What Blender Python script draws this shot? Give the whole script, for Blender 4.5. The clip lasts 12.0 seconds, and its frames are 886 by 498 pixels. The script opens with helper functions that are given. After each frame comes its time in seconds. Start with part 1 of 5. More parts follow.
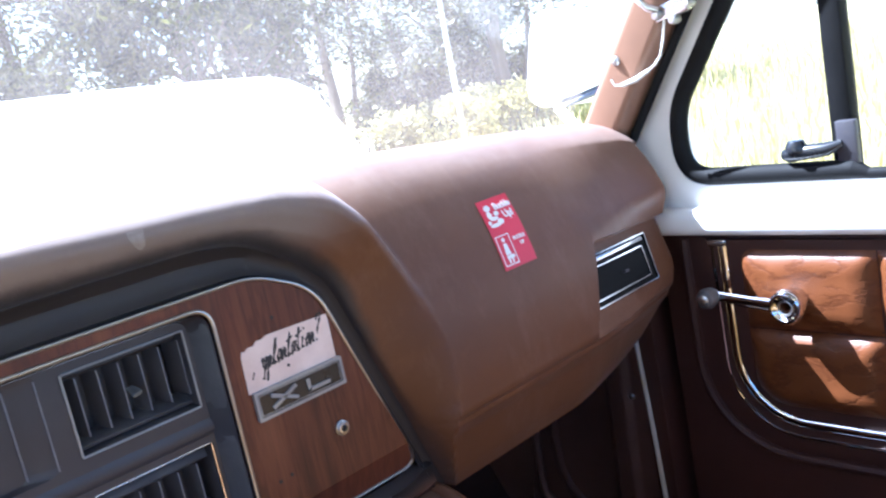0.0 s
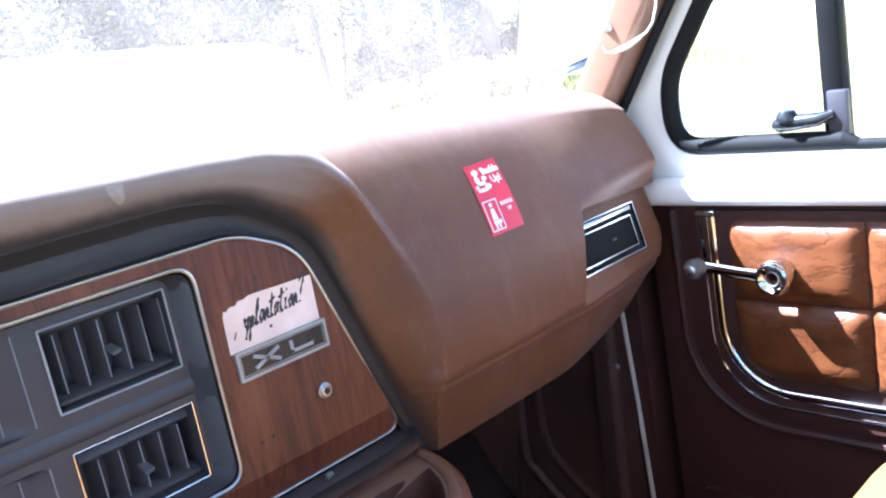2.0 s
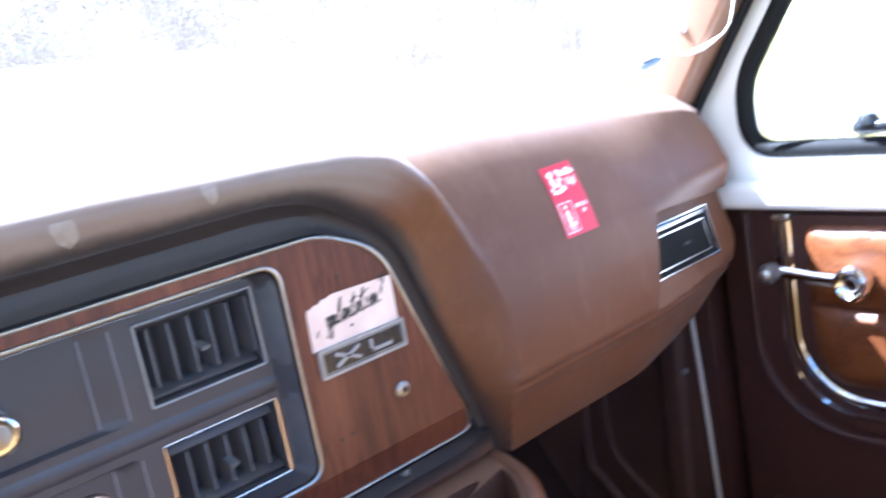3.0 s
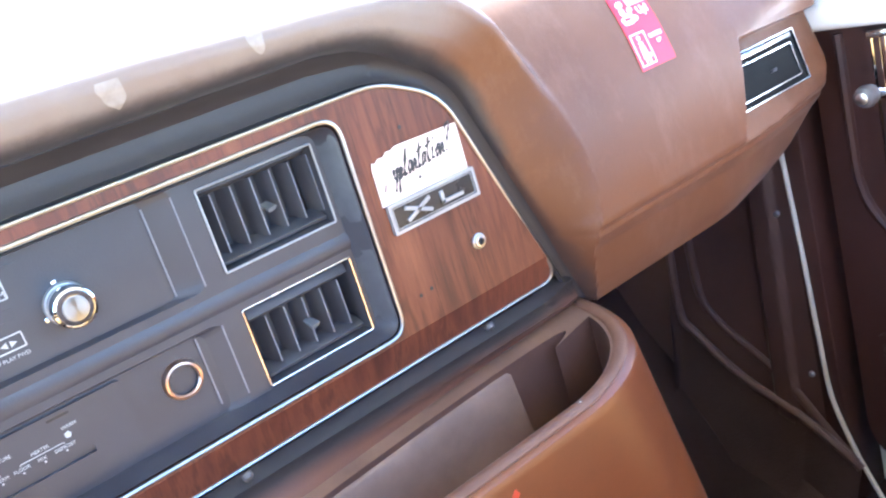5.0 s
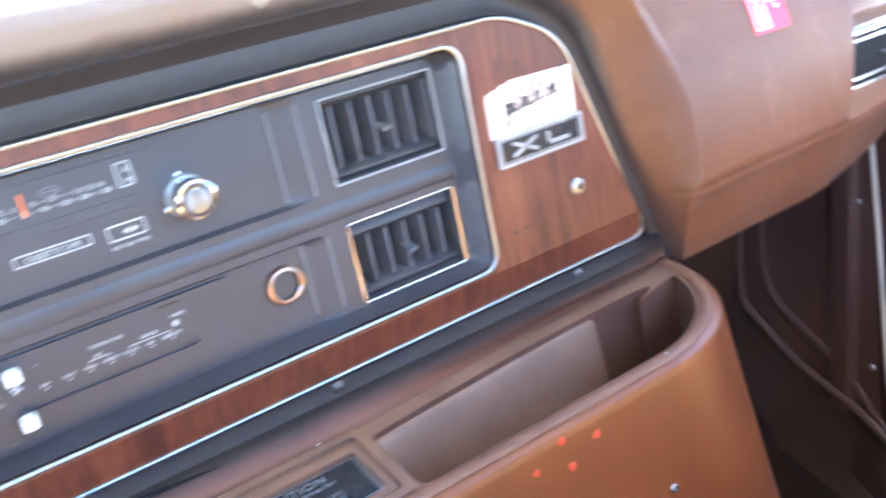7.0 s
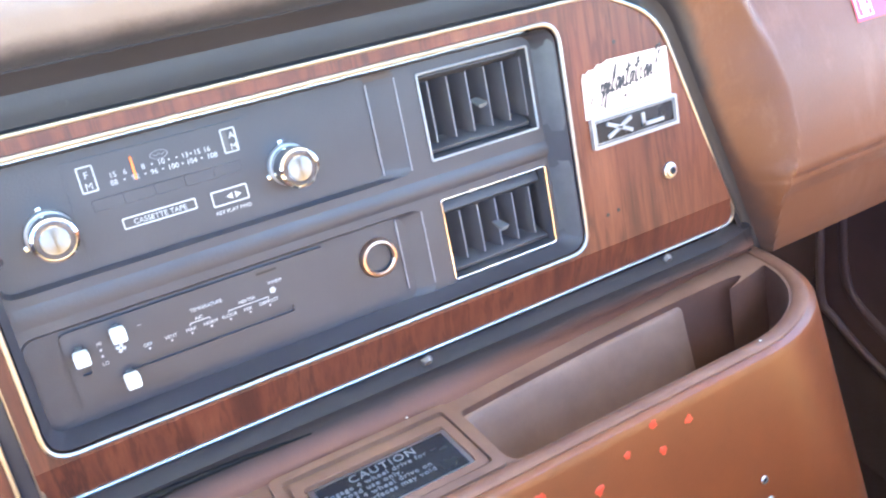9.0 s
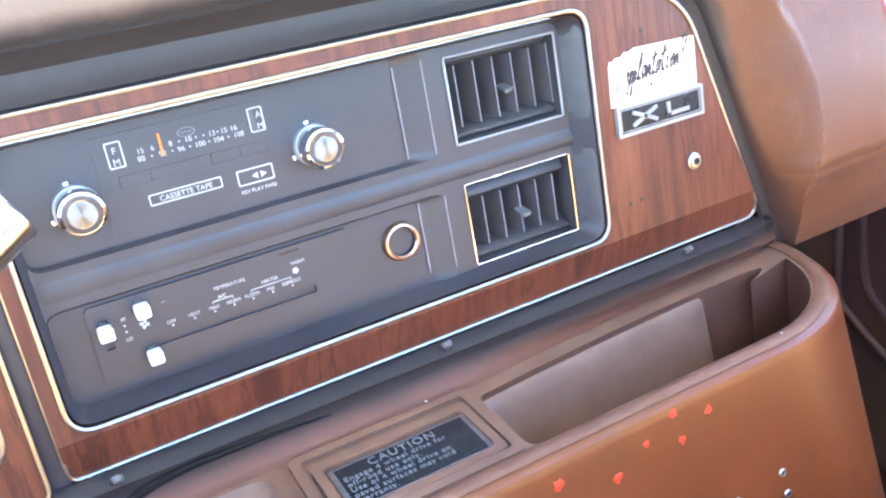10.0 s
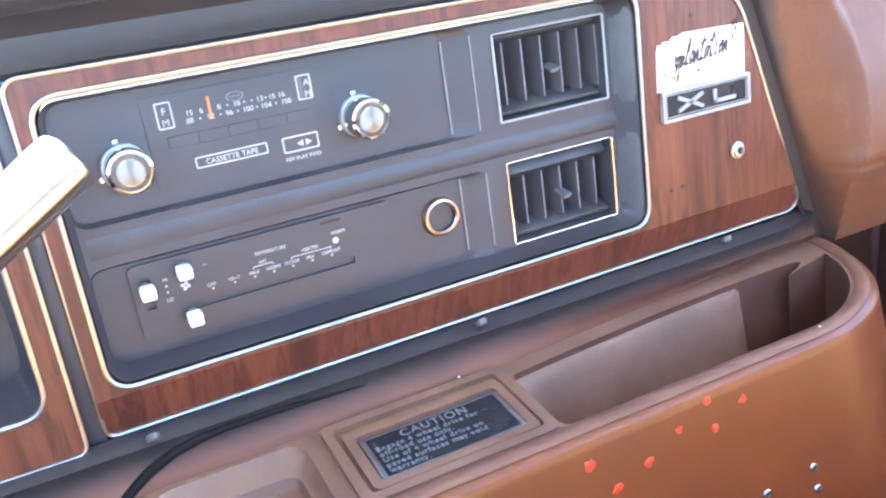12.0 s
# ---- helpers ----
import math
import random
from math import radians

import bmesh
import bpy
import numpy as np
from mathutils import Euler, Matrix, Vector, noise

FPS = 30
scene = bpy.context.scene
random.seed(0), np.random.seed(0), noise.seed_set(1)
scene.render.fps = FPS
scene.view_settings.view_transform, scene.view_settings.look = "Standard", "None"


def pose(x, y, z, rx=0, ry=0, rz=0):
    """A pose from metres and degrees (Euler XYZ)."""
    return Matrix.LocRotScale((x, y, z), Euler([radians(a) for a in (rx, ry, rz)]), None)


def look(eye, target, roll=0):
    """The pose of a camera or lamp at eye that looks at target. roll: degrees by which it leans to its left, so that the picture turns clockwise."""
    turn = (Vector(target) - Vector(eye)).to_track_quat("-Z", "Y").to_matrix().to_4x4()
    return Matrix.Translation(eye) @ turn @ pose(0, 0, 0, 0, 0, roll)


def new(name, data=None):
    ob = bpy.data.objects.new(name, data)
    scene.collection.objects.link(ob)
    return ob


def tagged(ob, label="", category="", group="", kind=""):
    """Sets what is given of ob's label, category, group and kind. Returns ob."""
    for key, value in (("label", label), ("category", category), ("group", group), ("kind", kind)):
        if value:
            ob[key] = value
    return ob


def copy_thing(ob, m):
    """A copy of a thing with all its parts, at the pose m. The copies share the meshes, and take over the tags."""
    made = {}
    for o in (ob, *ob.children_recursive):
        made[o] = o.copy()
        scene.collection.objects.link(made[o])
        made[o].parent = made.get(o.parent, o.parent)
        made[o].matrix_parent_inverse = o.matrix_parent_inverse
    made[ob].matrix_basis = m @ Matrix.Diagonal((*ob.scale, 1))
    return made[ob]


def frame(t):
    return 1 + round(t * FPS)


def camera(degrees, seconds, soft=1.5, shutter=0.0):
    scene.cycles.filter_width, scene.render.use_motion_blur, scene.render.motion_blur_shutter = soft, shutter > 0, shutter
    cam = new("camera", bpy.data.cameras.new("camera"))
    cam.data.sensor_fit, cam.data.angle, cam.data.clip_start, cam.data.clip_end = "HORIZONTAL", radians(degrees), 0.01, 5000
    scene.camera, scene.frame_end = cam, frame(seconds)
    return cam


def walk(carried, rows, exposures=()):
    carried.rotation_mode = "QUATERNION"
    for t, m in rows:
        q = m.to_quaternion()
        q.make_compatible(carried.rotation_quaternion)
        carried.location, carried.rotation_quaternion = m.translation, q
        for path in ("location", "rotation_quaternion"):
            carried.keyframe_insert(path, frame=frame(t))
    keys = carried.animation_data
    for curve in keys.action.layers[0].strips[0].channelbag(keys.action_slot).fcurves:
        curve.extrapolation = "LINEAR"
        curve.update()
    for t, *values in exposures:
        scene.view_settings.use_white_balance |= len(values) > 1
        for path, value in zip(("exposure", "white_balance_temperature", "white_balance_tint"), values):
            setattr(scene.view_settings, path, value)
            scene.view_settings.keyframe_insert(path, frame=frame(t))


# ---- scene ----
LENS = 54.25
PATH = [
    (0.0, -0.1754, -0.6098, 0.2055, 78.78, 11.33, -43.86),
    (0.5, -0.1712, -0.6103, 0.2017, 78.12, 11.19, -44.77),
    (1.0, -0.1728, -0.6085, 0.2003, 78.03, 11.06, -44.56),
    (1.5, -0.1724, -0.6084, 0.1972, 77.81, 10.77, -44.49),
    (2.0, -0.1714, -0.6050, 0.1930, 77.06, 10.34, -44.45),
    (2.5, -0.1710, -0.6039, 0.1921, 76.90, 10.31, -44.71),
    (3.0, -0.1914, -0.5919, 0.1998, 77.65, 10.39, -41.06),
    (3.2, -0.1849, -0.5876, 0.1934, 76.31, 12.55, -40.03),
    (3.5, -0.1663, -0.5870, 0.1714, 73.51, 14.73, -40.32),
    (3.7, -0.1716, -0.5836, 0.1679, 73.01, 14.39, -40.09),
    (5.3, -0.1809, -0.5710, 0.1532, 71.12, 16.82, -37.10),
    (5.5, -0.1796, -0.5735, 0.1511, 71.02, 16.87, -37.09),
    (6.0, -0.1786, -0.5760, 0.1506, 70.49, 17.18, -37.43),
    (6.5, -0.1924, -0.5640, 0.1448, 69.75, 15.68, -36.50),
    (7.0, -0.2356, -0.5517, 0.1447, 70.45, 11.38, -33.26),
    (7.2, -0.2487, -0.5527, 0.1518, 70.80, 11.00, -30.96),
    (8.8, -0.2634, -0.5429, 0.1297, 71.92, 11.20, -29.34),
    (9.0, -0.2661, -0.5395, 0.1307, 71.56, 10.92, -29.38),
    (9.5, -0.2723, -0.5381, 0.1275, 71.45, 10.38, -28.64),
    (10.0, -0.2752, -0.5365, 0.1263, 71.32, 9.96, -28.31),
    (10.5, -0.2786, -0.5351, 0.1230, 71.17, 9.16, -27.84),
    (11.0, -0.2837, -0.5338, 0.1218, 71.25, 8.68, -27.34),
    (11.5, -0.2846, -0.5340, 0.1205, 71.25, 8.52, -27.00),
    (12.0, -0.2892, -0.5333, 0.1174, 71.17, 8.03, -26.13),
]
cam = camera(LENS, 12.0, soft=2.1, shutter=0.8)
walk(cam, [(t, pose(x, y, z, rx, ry, rz)) for t, x, y, z, rx, ry, rz in PATH],
     exposures=((0.0, 3.08, 4800, 12), (0.7, 3.32, 4800, 12), (2.6, 3.84, 4750, 11), (3.1, 4.08, 4750, 11), (3.5, 4.45, 4750, 10), (3.8, 4.60, 4800, 9), (5.5, 5.17, 4800, 7), (7.0, 5.20, 4800, 7), (9.0, 5.45, 4850, 6), (10.5, 5.33, 4850, 7), (12.0, 5.28, 4850, 8)))

# ---------------------------------------------------------------- light
SUN_DIR = Vector((-0.268, 0.525, 0.808)).normalized()      # towards the sun: high and ahead, a little to the driver's side
world = bpy.data.worlds.new("sky")
scene.world = world
world.use_nodes = True
wn = world.node_tree.nodes
sky = wn.new("ShaderNodeTexSky")
sky.sky_type = "NISHITA"
sky.sun_disc = False
sky.sun_elevation = math.asin(SUN_DIR.z)
sky.sun_rotation = math.atan2(SUN_DIR.x, SUN_DIR.y)
world.node_tree.links.new(sky.outputs[0], wn["Background"].inputs[0])
wn["Background"].inputs[1].default_value = 0.06
sun = new("sun", bpy.data.lights.new("sun", "SUN"))
sun.data.energy = 5.0
sun.data.angle = radians(0.5)
sun.data.color = (1.0, 0.95, 0.87)
sun.matrix_world = look(SUN_DIR * 30, (0, 0, 0))


# ---------------------------------------------------------------- materials
def nodes_of(name):
    m = bpy.data.materials.new(name)
    m.use_nodes = True
    nt = m.node_tree
    return m, nt, nt.nodes["Principled BSDF"]


def link(nt, a, b):
    nt.links.new(a, b)


def mix(nt, fac, a, b, blend="MIX"):
    n = nt.nodes.new("ShaderNodeMix")
    n.data_type, n.blend_type = "RGBA", blend
    for slot, v in ((0, fac), (6, a), (7, b)):
        if isinstance(v, (int, float)):
            n.inputs[slot].default_value = v
        elif isinstance(v, tuple):
            n.inputs[slot].default_value = (*v, 1)
        else:
            link(nt, v, n.inputs[slot])
    return n.outputs[2]


def noise_tex(nt, scale, detail=4.0, rough=0.6, stretch=(1, 1, 1), turn=(0, 0, 0)):
    co = nt.nodes.new("ShaderNodeTexCoord")
    mp = nt.nodes.new("ShaderNodeMapping")
    mp.inputs["Scale"].default_value = stretch
    mp.inputs["Rotation"].default_value = turn
    link(nt, co.outputs["Object"], mp.inputs[0])
    n = nt.nodes.new("ShaderNodeTexNoise")
    n.inputs["Scale"].default_value, n.inputs["Detail"].default_value, n.inputs["Roughness"].default_value = scale, detail, rough
    link(nt, mp.outputs[0], n.inputs["Vector"])
    return n.outputs["Fac"]


def ramp(nt, fac, stops):
    r = nt.nodes.new("ShaderNodeValToRGB")
    els = r.color_ramp.elements
    while len(els) < len(stops):
        els.new(0.5)
    for e, (p, c) in zip(els, stops):
        e.position = p
        e.color = (*c, 1) if isinstance(c, tuple) else (c, c, c, 1)
    link(nt, fac, r.inputs[0])
    return r.outputs[0]


def bump(nt, bsdf, height, strength, distance):
    b = nt.nodes.new("ShaderNodeBump")
    b.inputs["Strength"].default_value, b.inputs["Distance"].default_value = strength, distance
    link(nt, height, b.inputs["Height"])
    link(nt, b.outputs[0], bsdf.inputs["Normal"])


def surface(name, c1, c2, rough=0.5, metal=0.0, stain=6.0, grain=400.0, relief=0.0003, strength=0.35, spread=0.12, spec=0.5, wear=None):
    """A plain coated or moulded surface: stains at one scale, grain at another, uneven gloss."""
    m, nt, p = nodes_of(name)
    big = noise_tex(nt, stain, 5, 0.65)
    fine = noise_tex(nt, grain, 2, 0.5)
    col = mix(nt, ramp(nt, big, ((0.3, 0.0), (0.7, 1.0))), c1, c2)
    if wear:
        spots = ramp(nt, noise_tex(nt, 38, 6, 0.75), ((0.66, 0.0), (0.74, 1.0)))
        col = mix(nt, spots, col, wear)
    link(nt, col, p.inputs["Base Color"])
    r = nt.nodes.new("ShaderNodeMapRange")
    r.inputs["To Min"].default_value, r.inputs["To Max"].default_value = max(rough - spread, 0.03), min(rough + spread, 1)
    link(nt, big, r.inputs["Value"])
    link(nt, r.outputs[0], p.inputs["Roughness"])
    p.inputs["Metallic"].default_value = metal
    p.inputs["Specular IOR Level"].default_value = spec
    if relief:
        bump(nt, p, fine, strength, relief)
    return m


def wood_material():
    m, nt, p = nodes_of("woodgrain")
    rings = noise_tex(nt, 1.0, 5, 0.62, (46, 22, 4.2), (0, radians(5), 0))
    pores = noise_tex(nt, 1.0, 3, 0.7, (520, 240, 13), (0, radians(4), 0))
    broad = noise_tex(nt, 1.0, 2, 0.5, (24, 10, 4))
    col = ramp(nt, rings, ((0.30, (0.028, 0.011, 0.0085)), (0.40, (0.062, 0.020, 0.0130)), (0.50, (0.104, 0.035, 0.0190)),
                           (0.545, (0.044, 0.015, 0.0100)), (0.60, (0.094, 0.030, 0.0170)), (0.72, (0.160, 0.060, 0.0300))))
    col = mix(nt, ramp(nt, broad, ((0.35, 0.0), (0.7, 0.45))), col, (0.125, 0.037, 0.019))
    col = mix(nt, ramp(nt, pores, ((0.56, 0.0), (0.72, 0.5))), col, (0.02, 0.008, 0.006))
    link(nt, col, p.inputs["Base Color"])
    p.inputs["Roughness"].default_value = 0.42
    p.inputs["Specular IOR Level"].default_value = 0.35
    bump(nt, p, pores, 0.15, 0.0002)
    return m


def leather_material():
    m, nt, p = nodes_of("tufted_vinyl")
    n1 = noise_tex(nt, 20, 4, 0.55, (1, 1, 1.9), (radians(18), 0, 0))
    a = nt.nodes.new("ShaderNodeMath")
    a.operation = "SUBTRACT"
    a.inputs[1].default_value = 0.5
    link(nt, n1, a.inputs[0])
    b = nt.nodes.new("ShaderNodeMath")
    b.operation = "ABSOLUTE"
    link(nt, a.outputs[0], b.inputs[0])
    crease = ramp(nt, b.outputs[0], ((0.0, 0.0), (0.06, 1.0)))
    big = noise_tex(nt, 18, 5, 0.6)
    col = mix(nt, big, (0.092, 0.029, 0.0090), (0.126, 0.042, 0.0125))
    col = mix(nt, crease, (0.080, 0.025, 0.0080), col)
    link(nt, col, p.inputs["Base Color"])
    p.inputs["Roughness"].default_value = 0.42
    h = mix(nt, 0.30, crease, noise_tex(nt, 90, 5, 0.7))
    p.inputs["Specular IOR Level"].default_value = 0.3
    bump(nt, p, h, 0.24, 0.0016)
    return m


def overspray_material():
    """Black sprayed thinly over the brown moulding, fading out below the lip."""
    m, nt, p = nodes_of("overspray")
    co = nt.nodes.new("ShaderNodeTexCoord")
    sep = nt.nodes.new("ShaderNodeSeparateXYZ")
    link(nt, co.outputs["Object"], sep.inputs[0])
    r = nt.nodes.new("ShaderNodeMapRange")
    r.inputs["From Min"].default_value, r.inputs["From Max"].default_value = -0.1460, -0.1600
    link(nt, sep.outputs["Z"], r.inputs["Value"])
    n = noise_tex(nt, 14, 6, 0.7)
    s = nt.nodes.new("ShaderNodeMath")
    s.operation = "MULTIPLY_ADD"
    s.inputs[1].default_value, s.inputs[2].default_value = 0.5, -0.25
    link(nt, n, s.inputs[0])
    t = nt.nodes.new("ShaderNodeMath")
    t.operation = "ADD"
    t.use_clamp = True
    link(nt, r.outputs[0], t.inputs[0])
    link(nt, s.outputs[0], t.inputs[1])
    col = mix(nt, t.outputs[0], (0.020, 0.0180, 0.020), (0.125, 0.057, 0.036))
    link(nt, col, p.inputs["Base Color"])
    p.inputs["Roughness"].default_value = 0.5
    p.inputs["Specular IOR Level"].default_value = 0.25
    bump(nt, p, noise_tex(nt, 700, 2, 0.5), 0.3, 0.0003)
    return m


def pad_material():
    """Brown vinyl; where it faces up, dust and painted-in sunlight pale the colour."""
    m, nt, p = nodes_of("padded_vinyl")
    big = noise_tex(nt, 5, 5, 0.65)
    mid = noise_tex(nt, 24, 6, 0.7)
    col = mix(nt, ramp(nt, big, ((0.3, 0.0), (0.7, 1.0))), (0.124, 0.046, 0.0150), (0.090, 0.032, 0.0105))
    col = mix(nt, ramp(nt, mid, ((0.60, 0.0), (0.80, 0.45))), col, (0.160, 0.064, 0.030))
    # soft pale rubbed patches
    col = mix(nt, ramp(nt, noise_tex(nt, 13, 7, 0.75, (1.6, 1, 0.7), (0, radians(25), 0)), ((0.50, 0.0), (0.72, 0.35))), col, (0.20, 0.105, 0.070))
    # upward faces mixed paler: dust, and sky sheen painted into the colour
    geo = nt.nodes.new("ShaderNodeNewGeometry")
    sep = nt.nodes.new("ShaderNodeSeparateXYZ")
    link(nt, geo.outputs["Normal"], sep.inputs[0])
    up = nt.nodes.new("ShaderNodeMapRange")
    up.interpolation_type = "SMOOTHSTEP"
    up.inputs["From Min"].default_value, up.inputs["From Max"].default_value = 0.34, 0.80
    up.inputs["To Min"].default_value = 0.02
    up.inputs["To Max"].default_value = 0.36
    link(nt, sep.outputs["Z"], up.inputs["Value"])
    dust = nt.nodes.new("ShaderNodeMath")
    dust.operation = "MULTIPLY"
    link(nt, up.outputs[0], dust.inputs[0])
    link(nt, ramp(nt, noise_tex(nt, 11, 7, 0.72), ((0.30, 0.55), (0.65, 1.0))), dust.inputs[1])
    # the brow over the instruments: fading and dust, with glare haze mixed in as colour
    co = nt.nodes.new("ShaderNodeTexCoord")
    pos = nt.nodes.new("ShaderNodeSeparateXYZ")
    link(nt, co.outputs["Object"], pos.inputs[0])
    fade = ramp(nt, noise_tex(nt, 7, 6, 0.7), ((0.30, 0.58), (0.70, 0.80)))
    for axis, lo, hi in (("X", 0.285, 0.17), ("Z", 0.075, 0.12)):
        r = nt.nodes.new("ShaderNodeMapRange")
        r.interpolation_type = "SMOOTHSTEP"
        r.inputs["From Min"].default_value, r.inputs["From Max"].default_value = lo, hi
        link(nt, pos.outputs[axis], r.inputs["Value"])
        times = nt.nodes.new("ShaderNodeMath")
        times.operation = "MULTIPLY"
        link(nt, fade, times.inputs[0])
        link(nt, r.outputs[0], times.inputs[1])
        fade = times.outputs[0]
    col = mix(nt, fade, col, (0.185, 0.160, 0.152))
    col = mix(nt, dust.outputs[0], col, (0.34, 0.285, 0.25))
    # black next to the panel surround, fading unevenly over the edge of the vinyl
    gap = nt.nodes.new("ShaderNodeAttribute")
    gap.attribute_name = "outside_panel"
    uneven_gap = nt.nodes.new("ShaderNodeMath")
    uneven_gap.operation = "MULTIPLY_ADD"
    uneven_gap.inputs[1].default_value = 0.010
    link(nt, noise_tex(nt, 40, 6, 0.7), uneven_gap.inputs[0])
    link(nt, gap.outputs["Fac"], uneven_gap.inputs[2])
    blackness = nt.nodes.new("ShaderNodeMapRange")
    blackness.interpolation_type = "SMOOTHSTEP"
    blackness.inputs["From Min"].default_value, blackness.inputs["From Max"].default_value = 0.0095, 0.0250
    blackness.inputs["To Min"].default_value, blackness.inputs["To Max"].default_value = 1.0, 0.0
    link(nt, uneven_gap.outputs[0], blackness.inputs["Value"])
    col = mix(nt, blackness.outputs[0], col, (0.028, 0.024, 0.025))
    link(nt, col, p.inputs["Base Color"])
    r = nt.nodes.new("ShaderNodeMapRange")
    r.inputs["To Min"].default_value, r.inputs["To Max"].default_value = 0.38, 0.52
    link(nt, mid, r.inputs["Value"])
    link(nt, r.outputs[0], p.inputs["Roughness"])
    p.inputs["Specular IOR Level"].default_value = 0.30
    p.inputs["Sheen Weight"].default_value = 0.08
    p.inputs["Sheen Roughness"].default_value = 0.45
    p.inputs["Sheen Tint"].default_value = (1.0, 0.90, 0.88, 1)
    bump(nt, p, noise_tex(nt, 900, 2, 0.5), 0.4, 0.0004)
    return m


def dusty_glass(name, dust, tint=(1, 1, 1)):
    m, nt, p = nodes_of(name)
    nt.nodes.remove(p)
    out = nt.nodes["Material Output"]
    clear = nt.nodes.new("ShaderNodeBsdfTransparent")
    clear.inputs[0].default_value = (*tint, 1)
    gloss = nt.nodes.new("ShaderNodeBsdfGlossy")
    gloss.inputs["Roughness"].default_value = 0.02
    fres = nt.nodes.new("ShaderNodeFresnel")
    fres.inputs[0].default_value = 1.25
    a = nt.nodes.new("ShaderNodeMixShader")
    link(nt, fres.outputs[0], a.inputs[0])
    link(nt, clear.outputs[0], a.inputs[1])
    link(nt, gloss.outputs[0], a.inputs[2])
    film = nt.nodes.new("ShaderNodeBsdfTranslucent")
    film.inputs[0].default_value = (0.93, 0.79, 0.68, 1)
    b = nt.nodes.new("ShaderNodeMixShader")
    fac = ramp(nt, noise_tex(nt, 9, 6, 0.7), ((0.3, dust * 0.6), (0.75, dust * 1.5)))
    link(nt, fac, b.inputs[0])
    link(nt, a.outputs[0], b.inputs[1])
    link(nt, film.outputs[0], b.inputs[2])
    link(nt, b.outputs[0], out.inputs["Surface"])
    return m


def leaf_material(name, c1, c2):
    m, nt, p = nodes_of(name)
    geo = nt.nodes.new("ShaderNodeNewGeometry")
    col = mix(nt, geo.outputs["Random Per Island"], c1, c2)
    link(nt, col, p.inputs["Base Color"])
    p.inputs["Roughness"].default_value = 0.5
    tr = nt.nodes.new("ShaderNodeBsdfTranslucent")
    link(nt, col, tr.inputs[0])
    s = nt.nodes.new("ShaderNodeMixShader")
    s.inputs[0].default_value = 0.45
    link(nt, p.outputs[0], s.inputs[1])
    link(nt, tr.outputs[0], s.inputs[2])
    link(nt, s.outputs[0], nt.nodes["Material Output"].inputs["Surface"])
    return m


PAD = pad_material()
BROWN = surface("moulded_brown", (0.138, 0.0435, 0.0150), (0.098, 0.0325, 0.0125), 0.34, stain=9, grain=700, relief=0.0003, wear=(0.16, 0.064, 0.030), spec=0.5)
DARKBROWN = surface("dark_brown_plastic", (0.046, 0.0165, 0.0125), (0.034, 0.0125, 0.0095), 0.5, stain=7, grain=600)
BLACK = surface("black_plastic", (0.0305, 0.0280, 0.0345), (0.0425, 0.0395, 0.0465), 0.45, stain=9, grain=900, wear=(0.060, 0.056, 0.063))
SURROUND = surface("black_moulded_surround", (0.024, 0.0205, 0.022), (0.034, 0.029, 0.030), 0.5, stain=9, grain=900, spec=0.3, wear=(0.050, 0.044, 0.044))
LITBLACK = surface("window_lit_black_plastic", (0.075, 0.076, 0.084), (0.050, 0.050, 0.057), 0.42, stain=35, grain=500)
VENTGREY = surface("dusty_vent_plastic", (0.036, 0.0345, 0.040), (0.052, 0.050, 0.056), 0.6, stain=30, grain=500)
TABGREY = surface("worn_tab_grey", (0.115, 0.115, 0.120), (0.080, 0.080, 0.085), 0.5, stain=60, grain=500)
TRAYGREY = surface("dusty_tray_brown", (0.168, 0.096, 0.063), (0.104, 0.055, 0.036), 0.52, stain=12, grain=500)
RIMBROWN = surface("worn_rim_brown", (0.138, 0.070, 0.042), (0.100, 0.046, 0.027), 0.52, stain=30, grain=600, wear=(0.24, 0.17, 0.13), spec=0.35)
# tray brown darkened in the colour for the shade inside the bin
BINSHADE = surface("pocket_shade_brown", (0.092, 0.044, 0.030), (0.066, 0.031, 0.021), 0.42, stain=22, grain=500, wear=(0.16, 0.09, 0.06))
STICKERWHITE = surface("sticker_white_print", (0.80, 0.79, 0.78), (0.70, 0.68, 0.68), 0.5, stain=60, grain=600, relief=0)
BLACKGLOSS = surface("black_lacquer", (0.012, 0.013, 0.016), (0.018, 0.019, 0.022), 0.25, stain=9, grain=900, relief=0.0001)
RUBBER = surface("black_rubber", (0.005, 0.005, 0.0055), (0.009, 0.009, 0.0095), 0.72, stain=14, grain=500, spec=0.15)
DARKGREY = surface("dark_grey_metal", (0.10, 0.09, 0.09), (0.07, 0.065, 0.065), 0.45, stain=20, grain=500)
SEATBACK = surface("brown_seat_cloth", (0.12, 0.085, 0.06), (0.09, 0.065, 0.05), 0.8, stain=12, grain=200)
CHROME = surface("chrome", (0.66, 0.66, 0.68), (0.56, 0.555, 0.56), 0.22, 1.0, stain=30, grain=600, relief=0.0001, strength=0.15, spread=0.08)
POLISHED = surface("polished_chrome", (0.72, 0.72, 0.74), (0.64, 0.64, 0.65), 0.05, 1.0, stain=30, grain=600, relief=0, spread=0.03)
SILVER = surface("aged_silver_trim", (0.36, 0.36, 0.37), (0.27, 0.27, 0.28), 0.42, 0.45, stain=40, grain=600, relief=0.0001, strength=0.15)
BRASS = surface("warm_bright_trim", (0.74, 0.60, 0.50), (0.66, 0.52, 0.42), 0.25, 1.0, stain=30, grain=600, relief=0.0001, strength=0.15)
COPPER = surface("worn_copper_ring", (0.56, 0.38, 0.28), (0.42, 0.26, 0.18), 0.30, 1.0, stain=60, grain=600, relief=0.0001, strength=0.15)
